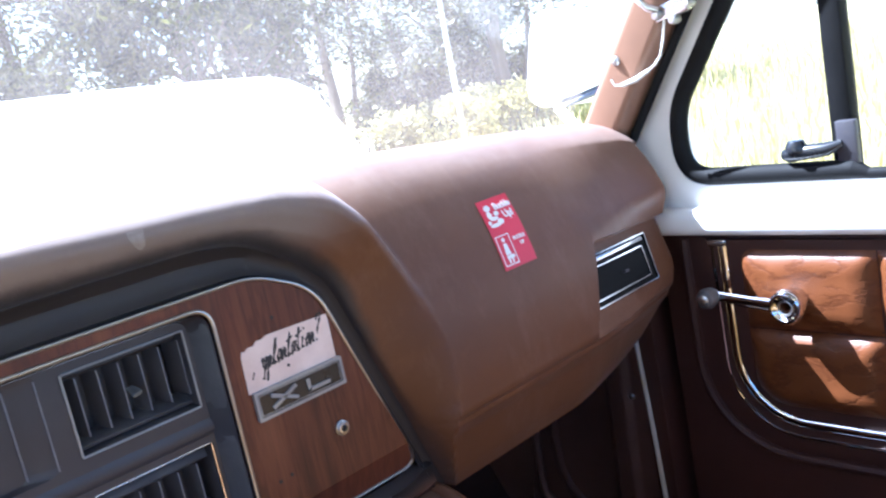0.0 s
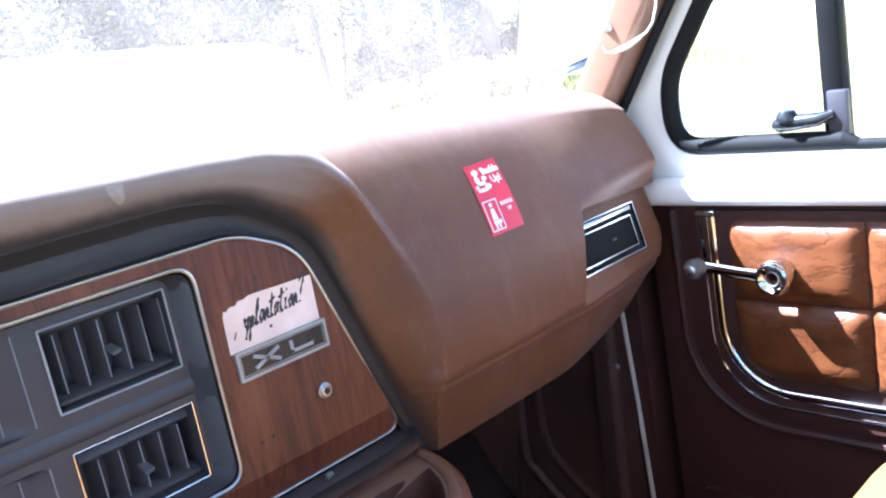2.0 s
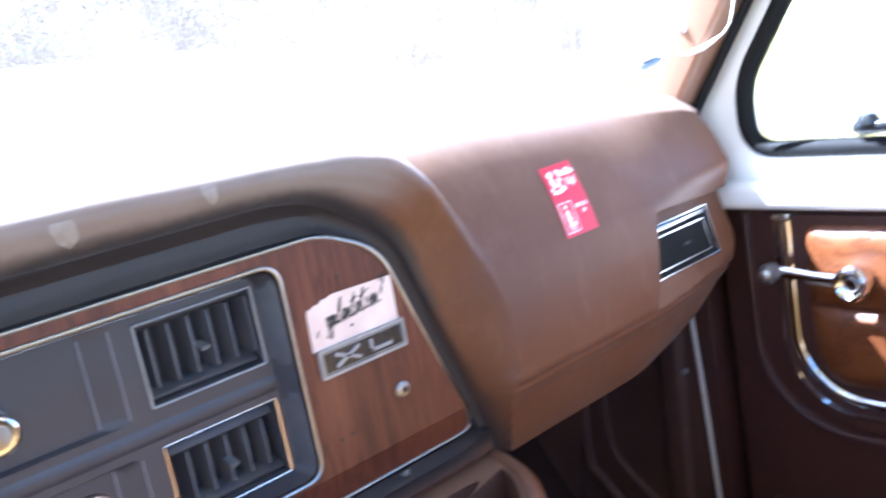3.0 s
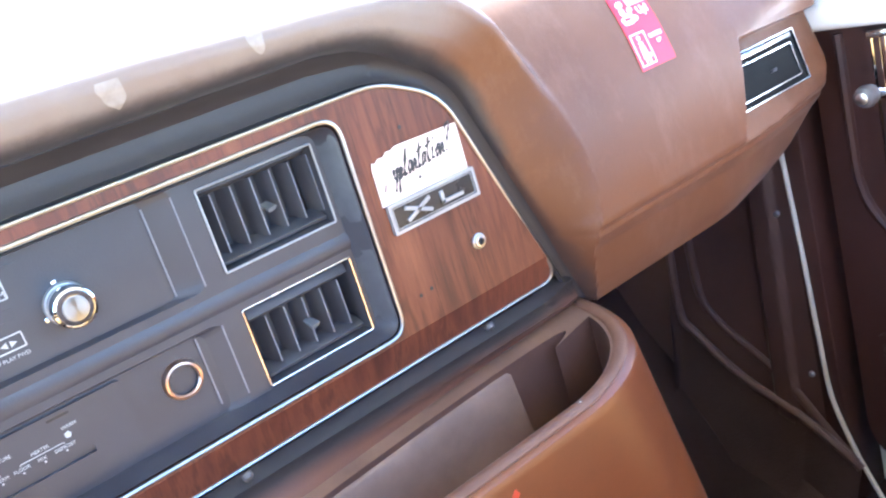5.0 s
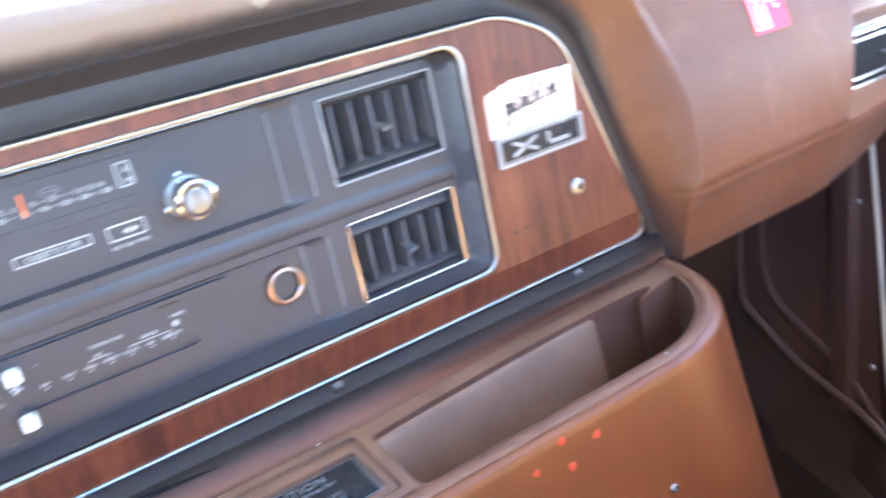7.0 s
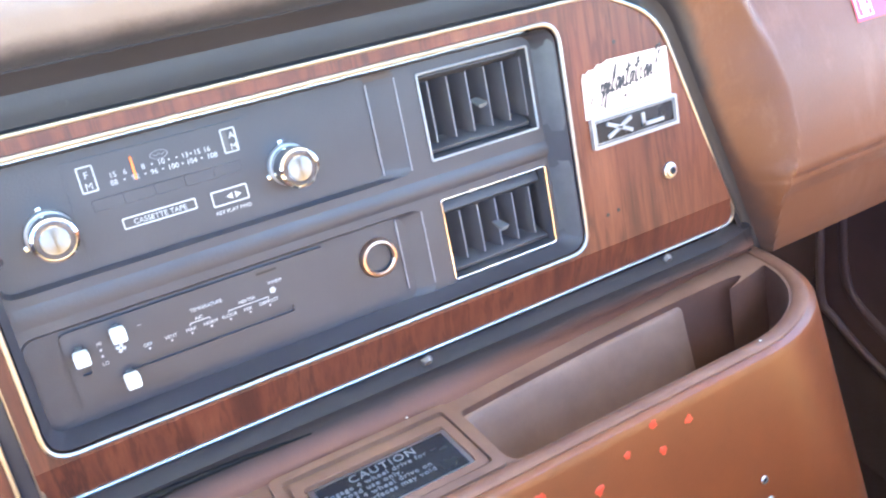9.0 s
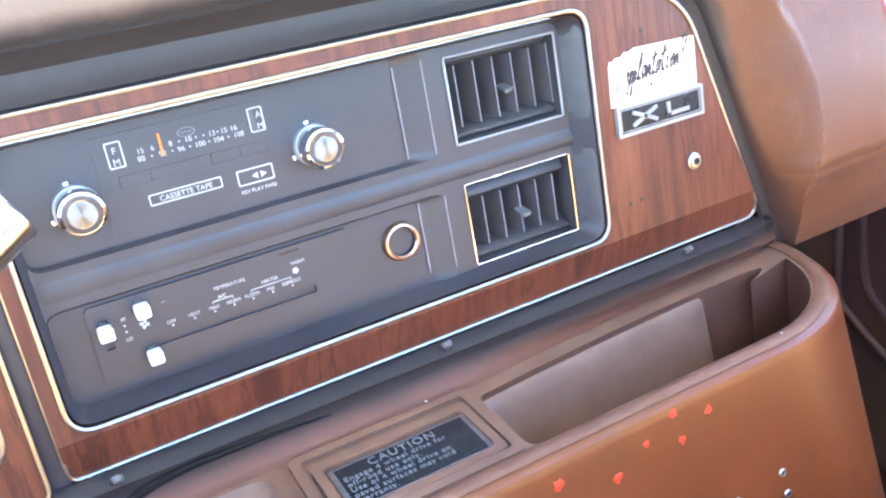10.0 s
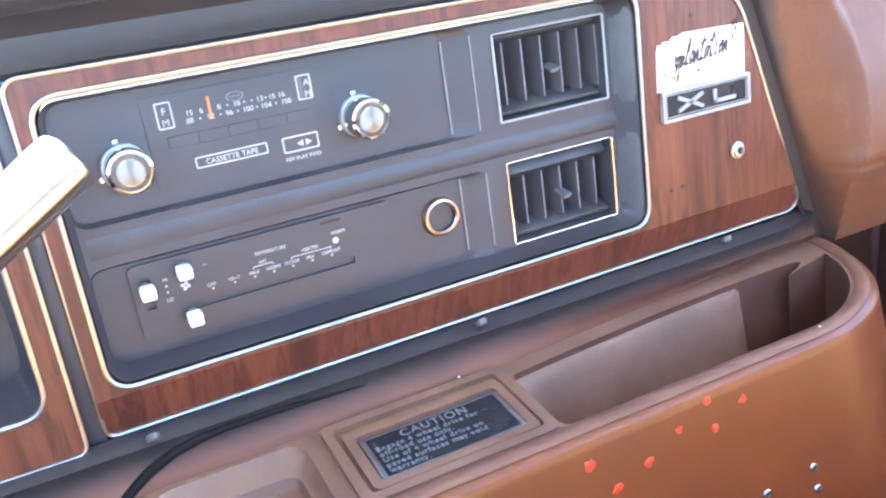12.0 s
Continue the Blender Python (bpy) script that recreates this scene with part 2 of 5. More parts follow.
TRIM = surface("dulled_bright_trim", (0.46, 0.435, 0.41), (0.35, 0.33, 0.31), 0.36, 1.0, stain=45, grain=600, relief=0.0001, strength=0.15, spread=0.10)
WHITE = surface("white_paint", (0.80, 0.80, 0.79), (0.74, 0.74, 0.74), 0.30, stain=3, grain=300, relief=0.0001, strength=0.15)
HEADLINER = surface("headliner", (0.62, 0.61, 0.59), (0.56, 0.55, 0.53), 0.85, stain=3, grain=500)
TANTRIM = surface("tan_pillar_trim", (0.225, 0.122, 0.075), (0.18, 0.096, 0.058), 0.45, stain=8, grain=600)
SEATTAN = surface("tan_seat_vinyl", (0.150, 0.084, 0.022), (0.118, 0.066, 0.018), 0.5, stain=9, grain=300, relief=0.0006)
CARPET = surface("carpet", (0.052, 0.032, 0.029), (0.036, 0.022, 0.021), 0.95, stain=10, grain=420, relief=0.002, strength=0.5, spec=0.1)
KICKBROWN = surface("kick_panel_brown", (0.084, 0.044, 0.037), (0.060, 0.032, 0.028), 0.45, stain=9, grain=600)
KICKRIDGE = surface("kick_panel_worn_ridge", (0.098, 0.054, 0.046), (0.070, 0.038, 0.033), 0.45, stain=25, grain=600)
# pale grey: edge highlights painted as colour, also the mirror's lower edge
GREYGLINT = surface("grey_edge_glint", (0.22, 0.215, 0.24), (0.15, 0.145, 0.165), 0.4, stain=60, grain=600)
INK_GREY = surface("worn_grey_print", (0.20, 0.20, 0.21), (0.13, 0.13, 0.14), 0.5, stain=120, grain=600, relief=0)
WHITEPLASTIC = surface("white_plastic", (0.80, 0.80, 0.76), (0.70, 0.70, 0.66), 0.4, stain=40, grain=600)
INK_WHITE = surface("white_print", (0.46, 0.46, 0.46), (0.34, 0.34, 0.35), 0.6, stain=90, grain=600, relief=0)
INK_BLACK = surface("black_ink", (0.015, 0.012, 0.012), (0.03, 0.025, 0.025), 0.6, stain=90, grain=600, relief=0)
ORANGE = surface("orange_pointer", (0.85, 0.22, 0.03), (0.75, 0.18, 0.03), 0.4, stain=50, grain=600, relief=0)
RED = surface("red_sticker", (0.62, 0.030, 0.060), (0.54, 0.024, 0.050), 0.42, stain=20, grain=300, relief=0.0001)
REDPAINT = surface("red_paint_spot", (0.45, 0.050, 0.022), (0.33, 0.040, 0.016), 0.45, stain=60, grain=300)
PAPER = surface("old_paper", (0.74, 0.58, 0.51), (0.60, 0.44, 0.38), 0.8, stain=26, grain=500, wear=(0.5, 0.36, 0.30))
SATIN = surface("satin_chrome", (0.80, 0.80, 0.80), (0.72, 0.72, 0.73), 0.32, 1.0, stain=30, grain=500)
SCUFF = surface("worn_scuff", (0.25, 0.22, 0.21), (0.19, 0.15, 0.13), 0.6, stain=120, grain=400)
BRUSHED = surface("spun_metal", (0.29, 0.28, 0.28), (0.24, 0.235, 0.23), 0.34, 1.0, stain=40, grain=900, relief=0, spread=0.04)
spun = BRUSHED.node_tree.nodes.new("ShaderNodeTangent")
spun.direction_type, spun.axis = "RADIAL", "Y"
BRUSHED.node_tree.links.new(spun.outputs[0], BRUSHED.node_tree.nodes["Principled BSDF"].inputs["Tangent"])
BRUSHED.node_tree.nodes["Principled BSDF"].inputs["Anisotropic"].default_value = 0.85
STEEL = surface("steel", (0.55, 0.55, 0.56), (0.42, 0.42, 0.43), 0.35, 1.0, stain=50, grain=500)
GREYTRIM = surface("pale_edge_strip", (0.62, 0.57, 0.52), (0.50, 0.45, 0.40), 0.4, stain=20, grain=500)
WOOD = wood_material()
LEATHER = leather_material()
OVERSPRAY = overspray_material()
GLASS = dusty_glass("windshield_glass", 0.042)
SIDEGLASS = dusty_glass("side_glass", 0.07)
LEAF = leaf_material("tree_leaf", (0.008, 0.011, 0.003), (0.120, 0.118, 0.029))
LEAFY = leaf_material("bush_leaf", (0.28, 0.25, 0.08), (0.55, 0.46, 0.16))
GRASSLEAF = leaf_material("grass_blade", (0.42, 0.38, 0.14), (0.72, 0.63, 0.32))
BARK = surface("bark", (0.10, 0.075, 0.055), (0.17, 0.13, 0.10), 0.9, stain=12, grain=60, relief=0.02, strength=0.8)
GROUND = surface("dry_grass_ground", (0.46, 0.41, 0.20), (0.36, 0.32, 0.15), 0.95, stain=0.9, grain=30, relief=0.05, strength=0.8)
MIRRORGLASS = surface("mirror_glass", (0.9, 0.9, 0.9), (0.87, 0.88, 0.88), 0.03, 1.0, stain=20, grain=300, relief=0, spread=0.02)


# ---------------------------------------------------------------- building helpers
def thing(name, label, category, group="", kind=""):
    return tagged(new(name), label, category, group, kind)


def part(name, bm, material, parent=None, label="", smooth=True):
    me = bpy.data.meshes.new(name)
    bmesh.ops.recalc_face_normals(bm, faces=bm.faces[:])
    bm.to_mesh(me)
    bm.free()
    me.materials.append(material)
    if smooth:
        me.polygons.foreach_set("use_smooth", [True] * len(me.polygons))
        me.set_sharp_from_angle(angle=radians(38))
    ob = new(name, me)
    if parent:
        ob.parent = parent
    if label:
        ob["label"] = label
    return ob


def box(x0, x1, y0, y1, z0, z1, bevel=0.0, segs=2):
    bm = bmesh.new()
    bmesh.ops.create_cube(bm, size=1)
    for v in bm.verts:
        v.co = Vector(((x0 + x1) / 2 + v.co.x * (x1 - x0), (y0 + y1) / 2 + v.co.y * (y1 - y0), (z0 + z1) / 2 + v.co.z * (z1 - z0)))
    if bevel:
        bmesh.ops.bevel(bm, geom=bm.edges[:], offset=bevel, segments=segs, affect="EDGES", profile=0.5)
    return bm


def moved(bm, m):
    bmesh.ops.transform(bm, matrix=m, verts=bm.verts[:])
    return bm


def joined(*bms):
    out = bmesh.new()
    for b in bms:
        me = bpy.data.meshes.new("tmp")
        b.to_mesh(me)
        b.free()
        out.from_mesh(me)
        bpy.data.meshes.remove(me)
    return out


def grid(rows, closed=False):
    """A sheet from rows of points."""
    bm = bmesh.new()
    vs = [[bm.verts.new(p) for p in r] for r in rows]
    for a, b in zip(vs, vs[1:]):
        n = len(a)
        for i in range(n if closed else n - 1):
            j = (i + 1) % n
            bm.faces.new((a[i], a[j], b[j], b[i]))
    return bm


def lathe(profile, segs=32):
    """Profile of (radius, height) turned round z."""
    rows = [[(r * math.cos(a), r * math.sin(a), h) for a in np.linspace(0, 2 * math.pi, segs, endpoint=False)] for r, h in profile]
    bm = grid(rows, True)
    bmesh.ops.remove_doubles(bm, verts=bm.verts[:], dist=1e-6)
    return bm


def tube(points, r, segs=10, closed=False, flat=None, cap=True):
    """A round or flattened rod along points; r one radius or one per point; flat = (axis vector, factor)."""
    pts = [Vector(p) for p in points]
    n = len(pts)
    rs = r if isinstance(r, (list, tuple)) else [r] * n
    rows, side = [], None
    axis = None
    if closed:
        axis = sum((pts[i - 1].cross(pts[i]) for i in range(n)), Vector()).normalized()
    for i, p in enumerate(pts):
        a = pts[i - 1] if (i or closed) else p
        b = pts[(i + 1) % n] if (i < n - 1 or closed) else p
        d = (b - a).normalized()
        if side is None:
            side = d.cross(Vector((0, 0, 1)) if abs(d.z) < 0.9 else Vector((0, 1, 0))).normalized()
        side = axis if axis else side
        side = (side - d * side.dot(d)).normalized()
        up = d.cross(side)
        ring = []
        for k in range(segs):
            t = 2 * math.pi * k / segs
            o = (side * math.cos(t) + up * math.sin(t)) * rs[i]
            if flat:
                ax, f = Vector(flat[0]), flat[1]
                o = o - ax * o.dot(ax) * (1 - f)
            ring.append(p + o)
        rows.append(ring)
    if closed:
        rows.append(rows[0])
    bm = grid(rows, True)
    if closed:
        bmesh.ops.remove_doubles(bm, verts=bm.verts[:], dist=1e-7)
    elif cap:
        bm.verts.ensure_lookup_table()
        bm.faces.new(bm.verts[:segs])
        bm.faces.new(bm.verts[-segs:])
    return bm


def rounded(points, radii, segs=6):
    """A 2D outline with its corners rounded."""
    out, n = [], len(points)
    rs = radii if isinstance(radii, (list, tuple)) else [radii] * n
    for i, p in enumerate(points):
        p, a, b = Vector(p), Vector(points[i - 1]), Vector(points[(i + 1) % n])
        u, w = (a - p).normalized(), (b - p).normalized()
        if rs[i] <= 0:
            out.append(tuple(p))
            continue
        half = u.angle(w) / 2
        cut = min(rs[i] / math.tan(half), (a - p).length * 0.49, (b - p).length * 0.49)
        q0, q1 = p + u * cut, p + w * cut
        for k in range(segs + 1):
            t = k / segs
            out.append(tuple(q0 * (1 - t) ** 2 + p * 2 * t * (1 - t) + q1 * t * t))
    return out


def rect(x0, x1, z0, z1, r=0.0, segs=4):
    return rounded([(x0, z0), (x1, z0), (x1, z1), (x0, z1)], r, segs)


def plate(outer, holes, y0, y1):
    """An upright plate in x and z with holes, from depth y0 (towards the seat) to y1."""
    bm = bmesh.new()
    for loop in (outer, *holes):
        vs = [bm.verts.new((x, y0, z)) for x, z in loop]
        for a, b in zip(vs, vs[1:] + vs[:1]):
            bm.edges.new((a, b))
    bmesh.ops.triangle_fill(bm, edges=bm.edges[:], use_beauty=True)
    got = bmesh.ops.extrude_face_region(bm, geom=bm.faces[:])
    for v in got["geom"]:
        if isinstance(v, bmesh.types.BMVert):
            v.co.y = y1
    return bm


def funnel(a, b, y0, y1):
    """Sloping walls from the outline a at y0 to b at y1, closed there."""
    bm = grid([[(x, y0, z) for x, z in a], [(x, y1, z) for x, z in b]], True)
    bm.verts.ensure_lookup_table()
    bm.faces.new(bm.verts[len(a):])
    return bm


def words(body, size, m, material, parent, name="lettering", depth=0.0003, shear=0.0, align="LEFT", space=1.0, bold=0.0):
    cu = bpy.data.curves.new(name, "FONT")
    cu.body, cu.size, cu.extrude, cu.shear, cu.align_x, cu.space_character = body, size, depth, shear, align, space
    cu.resolution_u = 3
    cu.offset = bold
    tmp = bpy.data.objects.new(name, cu)
    scene.collection.objects.link(tmp)
    me = bpy.data.meshes.new_from_object(tmp.evaluated_get(bpy.context.evaluated_depsgraph_get()))
    bpy.data.objects.remove(tmp)
    bpy.data.curves.remove(cu)
    me.transform(m)
    me.materials.clear()
    me.materials.append(material)
    ob = new(name, me)
    ob.parent = parent
    return ob


def on_panel(x, y, z, turn=0):
    """Upright writing that faces the seats."""
    return pose(x, y, z, 90, 0, 0) @ pose(0, 0, 0, 0, 0, turn)


def smooth01(a, b, v):
    t = min(max((v - a) / (b - a), 0), 1)
    return t * t * (3 - 2 * t)


def table(pairs, v):
    return float(np.interp(v, [p[0] for p in pairs], [p[1] for p in pairs]))


# ---------------------------------------------------------------- cab shell
def back_edge(x):
    """How far ahead the foot of the windshield lies."""
    return table(((-0.9, 0.06), (-0.6, 0.16), (-0.2, 0.22), (0.2, 0.22), (0.42, 0.20), (0.57, 0.172), (0.68, 0.135), (0.74, 0.105), (0.8, 0.08)), x)


def top_height(x):
    return table(((-0.5, 0.160), (0.05, 0.155), (0.2, 0.150), (0.32, 0.149), (0.42, 0.143), (0.57, 0.130), (0.66, 0.121), (0.69, 0.117), (0.71, 0.111), (0.72, 0.104)), x)


def build_cab():
    floor = part("floor", box(-0.95, 0.80, -1.15, 0.55, -0.76, -0.70, 0.004), CARPET)
    tagged(floor, "dark brown carpeted cab floor", "floor", kind="structure")
    wall = part("wall_front", box(-0.95, 0.80, 0.50, 0.55, -0.70, 0.0, 0.004), RUBBER)
    tagged(wall, "dark firewall behind the dashboard", "wall", kind="structure")
    roof = part("ceiling", box(-0.95, 0.82, -1.15, -0.22, 0.60, 0.64, 0.01), HEADLINER)
    tagged(roof, "pale cab headliner", "ceiling", kind="structure")
    rear = part("wall_rear", plate(rect(-0.95, 0.80, -0.70, 0.60), [rect(-0.80, 0.68, 0.07, 0.50, 0.05)], -1.15, -1.10), HEADLINER)
    tagged(rear, "cab rear wall with a wide window opening", "wall", kind="structure")
    # unseen driver side, closed up to here to cut low light from the left
    left = part("wall_left", box(-0.97, -0.92, -1.10, 0.50, -0.70, 0.02, 0.01), DARKBROWN)
    tagged(left, "unseen lower wall of the driver side, added to cut light below its open window", "wall", kind="structure")
    # unseen quarter wall, added to narrow the light from the left rear
    quarter = part("wall_left_quarter", box(-0.97, -0.92, -1.10, -0.70, 0.02, 0.60, 0.01), HEADLINER)
    tagged(quarter, "unseen pale wall behind the driver window, added to cut side light", "wall", kind="structure")
    post = part("hinge_post", box(0.722, 0.80, 0.030, 0.50, -0.72, 0.020, 0.004), DARKBROWN)
    tagged(post, "dark hinge post ahead of the passenger door", "post", kind="structure")
    # carpeted toe board rising to the firewall
    bm = grid([[(x, y, z) for x in (-0.9, 0.28, 0.74)] for y, z in ((0.08, -0.698), (0.20, -0.66), (0.36, -0.47), (0.49, -0.25))])
    bmesh.ops.solidify(bm, geom=bm.faces[:], thickness=0.01)
    tagged(part("toe_board", bm, CARPET), "dark carpeted toe board under the dashboard", "floor", kind="structure")


def build_windshield():
    w = thing("windshield", "dusty clear windshield glass", "windshield", kind="structure")
    rows = []
    for k in range(9):
        z = 0.10 + 0.50 * k / 8
        rows.append([(x, back_edge(x) + 0.02 - 0.72 * (z - 0.10), z) for x in np.linspace(-0.88, 0.735, 24)])
    ob = part("pane", grid(rows), GLASS, w)
    ob.visible_shadow = False


def build_pillar():
    p = thing("windshield_pillar", "tan painted steel windshield pillar with a screw", "pillar", kind="structure")
    base, top = Vector((0.728, 0.105, 0.025)), Vector((0.728, -0.30, 0.60))
    d = top - base
    # cross-section: an inner face towards the cab, rounded at both edges
    sec = rounded([(-0.030, 0.018), (-0.026, -0.020), (0.014, -0.028), (0.030, -0.020), (0.030, 0.03)], 0.008, 4)
    rows = []
    for k in range(11):
        o = base + d * (k / 10)
        rows.append([(o.x + a, o.y + b * 1.25, o.z + b * 0.2) for a, b in sec])
    bm = grid(rows, True)
    part("pillar_trim", bm, TANTRIM, p)
    bm = tube([base + Vector((0.000, -0.0445, 0.0)) + d * (k / 10) for k in range(11)], 0.0058, 8)
    part("weatherstrip", bm, RUBBER, p, "black rubber weatherstrip")
    bm = moved(lathe(((0.0, 0.004), (0.003, 0.0038), (0.0052, 0.002), (0.006, 0.0), (0.006, -0.004)), 14), look((0.699, 0.004, 0.1845), (0.50, -0.16, 0.22)) @ pose(0, 0, 0, 0, 180, 0))
    part("screw", bm, STEEL, p, "dark steel screw head")


def build_mirror_wire():
    w = thing("lamp_wire", "white loose wire taped along the pillar", "wire")
    pts = [(0.700, -0.068, 0.226), (0.699, -0.066, 0.214), (0.699, -0.062, 0.197), (0.699, -0.056, 0.181), (0.698, -0.048, 0.172), (0.697, -0.039, 0.167),
           (0.695, -0.022, 0.159), (0.693, -0.004, 0.155), (0.691, 0.006, 0.156), (0.690, 0.009, 0.164)]
    part("lead", tube(pts[:6], 0.0013, 8), WHITEPLASTIC, w)
    part("sleeve", tube(pts[5:8], [0.0022, 0.0032, 0.0026], 8), WHITEPLASTIC, w, "white tape wrapped round the wire")
    part("tail", tube(pts[7:10], 0.0013, 8), WHITEPLASTIC, w)
    b = thing("pillar_bracket", "chrome bracket screwed to the top of the pillar", "bracket")
    part("plate", moved(box(-0.024, 0.024, -0.004, 0.006, -0.009, 0.009, 0.003), pose(0.700, -0.078, 0.229, 0, -8, -100)), CHROME, b)
    for dy, dz in ((0.018, -0.004), (-0.002, -0.012), (-0.022, 0.002)):
        part("bolt", moved(lathe(((0, 0.006), (0.004, 0.005), (0.0055, 0), (0.0055, -0.008)), 12), pose(0.697, -0.078 + dy, 0.229 + dz, 0, -90, 0)), STEEL, b)
    part("arm", tube([(0.698, -0.062, 0.230), (0.692, -0.052, 0.236), (0.690, -0.044, 0.246), (0.690, -0.05, 0.27)], [0.006, 0.005, 0.005, 0.006], 10), CHROME, b)


# ---------------------------------------------------------------- dashboard
PANEL = rounded([(-0.303, -0.132), (0.272, -0.130), (0.202, 0.062), (0.150, 0.0865), (-0.303, 0.0875)], (0.008, 0.012, 0.06, 0.08, 0.010), 9)
BEZEL = rect(-0.2935, 0.1095, -0.1005, 0.0755, 0.017, 7)
WOOD_Y = -0.0175


PAD_PROFILE = ((-0.170, -0.020), (-0.150, -0.030), (-0.110, -0.0455), (-0.0975, -0.0535), (-0.0935, -0.0530), (-0.0900, -0.0568), (-0.085, -0.0580), (-0.06, -0.0555), (-0.02, -0.049), (0.015, -0.0400),
                  (0.03, -0.0338), (0.05, -0.0245), (0.065, -0.0165), (0.08, -0.0075), (0.09, -0.0012), (0.10, 0.0057), (0.107, 0.011), (0.115, 0.0178), (0.122, 0.025), (0.13, 0.035), (0.15, 0.07))


def pad_face(z):
    """Depth of the padded face at a height, its bends rounded."""
    w = 0.008 * smooth01(-0.075, -0.045, z)
    return sum(table(PAD_PROFILE, z + w * k / 4) for k in range(-4, 5)) / 9


def dash_depth(x, z):
    """Depth of the padded face at a place of the passenger side."""
    lift = (top_height(0.42) - top_height(x)) * (1 - 0.95 * smooth01(0.53, 0.66, x))
    face = pad_face(z + lift * smooth01(0.0, 0.10, z))
    w = 0.0015 + 0.045 * max(smooth01(0.01, 0.09, z), smooth01(0.07, 0.09, -z))
    d = x - 0.541                                       # the end recedes, with a crease above the vent
    away = 0.15 - 0.110 * smooth01(-0.010, 0.030, z)   # the overhang above the vent recedes less
    face += away * (0 if d < -w else d if d > w else (d + w) ** 2 / (4 * w))
    return face


def recess(x, z):
    """Depth of the slanting recess round the end vent; the overhang above it ends along a rising line."""
    s = 0.004 - 0.05 * (x - 0.54)
    o = 0.34 * min(max(z, -0.085), 0)
    a = smooth01(0.5390 + o, 0.5425 + o, x) * (1 - smooth01(s - 0.006, s, z))
    return a, -0.0470 + 0.40 * (z + 0.075) + 0.08 * (x - 0.541)


PANEL_TOP = [(-0.70, 0.0875), (0.10, 0.0875)] + rounded([(0.10, 0.0875), (0.150, 0.0865), (0.202, 0.062), (0.2715, -0.128), (0.3, -0.207)], (0, 0.08, 0.06, 0, 0), 9)[1:]


def panel_place(x, z):
    """Distance outside the panel's outline (negative inside) and the place along it."""
    best, sign, place, run = 9.0, 1, 0.0, 0.0
    for (ax, az), (bx, bz) in zip(PANEL_TOP, PANEL_TOP[1:]):
        dx, dz = bx - ax, bz - az
        ln = math.hypot(dx, dz)
        t = min(max(((x - ax) * dx + (z - az) * dz) / (ln * ln), 0), 1)
        d = math.hypot(x - ax - dx * t, z - az - dz * t)
        if d < best:
            best, sign, place = d, 1 if dx * (z - az) - dz * (x - ax) > 0 else -1, run + ln * t
        run += ln
    return best * sign, place


def panel_gap(x, z):
    return panel_place(x, z)[0]


# outer edge of the brow, which turns down beside the panel: place along the outline, width of the brow
EDGE = sorted((panel_place(x, z)[1], panel_place(x, z)[0]) for x, z in (
    (-0.30, 0.158), (-0.0126, 0.1525), (0.061, 0.1485), (0.1508, 0.1440), (0.1946, 0.1380), (0.2153, 0.1318), (0.2286, 0.1240), (0.2479, 0.1062),
    (0.2637, 0.0872), (0.2840, 0.0540), (0.2980, 0.0200), (0.3060, -0.0200), (0.3045, -0.0500), (0.3010, -0.0740), (0.2950, -0.0920), (0.2920, -0.1100), (0.3000, -0.1600)))


def channel(x):
    """Width of the black surround, narrower down the panel's end."""
    return 0.0300 - 0.0155 * smooth01(0.10, 0.215, x)


def dash_surface(x, z, y=None):
    """The padded face (or a depth given) with the proud brow that turns down beside the panel."""
    pad = dash_depth(x, z) if y is None else y
    if x > 0.36:
        return pad
    s, a = panel_place(x, z)
    wide = table(EDGE, a)
    proud = table(((-0.06, 0.0), (-0.03, -0.0440), (0.0, -0.0425), (0.02, -0.0402), (0.04, -0.0380), (0.06, -0.0370), (0.08, -0.0385), (0.10, -0.0425)), z)
    deep = dash_depth(x, z)
    h = min(max(0.5 + (deep - proud) / 0.010, 0), 1)   # the nearer of the two, blended softly
    edge = deep * (1 - h) + proud * h - 0.0025 * h * (1 - h)
    fall = 55 * max(s - wide + 0.0080, 0) ** 2
    f = min(max(0.5 + (pad - edge - fall) / 0.014, 0), 1)   # where the brow runs into the face the fold is soft
    shoulder = pad * (1 - f) + (edge + fall) * f - 0.007 * f * (1 - f)
    if s > wide:
        return shoulder
    ch = channel(x) - 0.004
    u = max((s - ch) / (wide - ch), 0)
    k = smooth01(0.19, 0.27, x)
    shape = table(((0, 0), (0.16, 0.42), (0.30, 0.70), (0.47, 0.89), (0.72, 0.985), (1, 1)), u) * (1 - k) + k * u
    out = -0.013 + (shoulder + 0.013) * shape
    if z < 0.135:
        out += 0.010 * (1 - smooth01(channel(x) - 0.002, channel(x) + 0.0035, s))
    return out


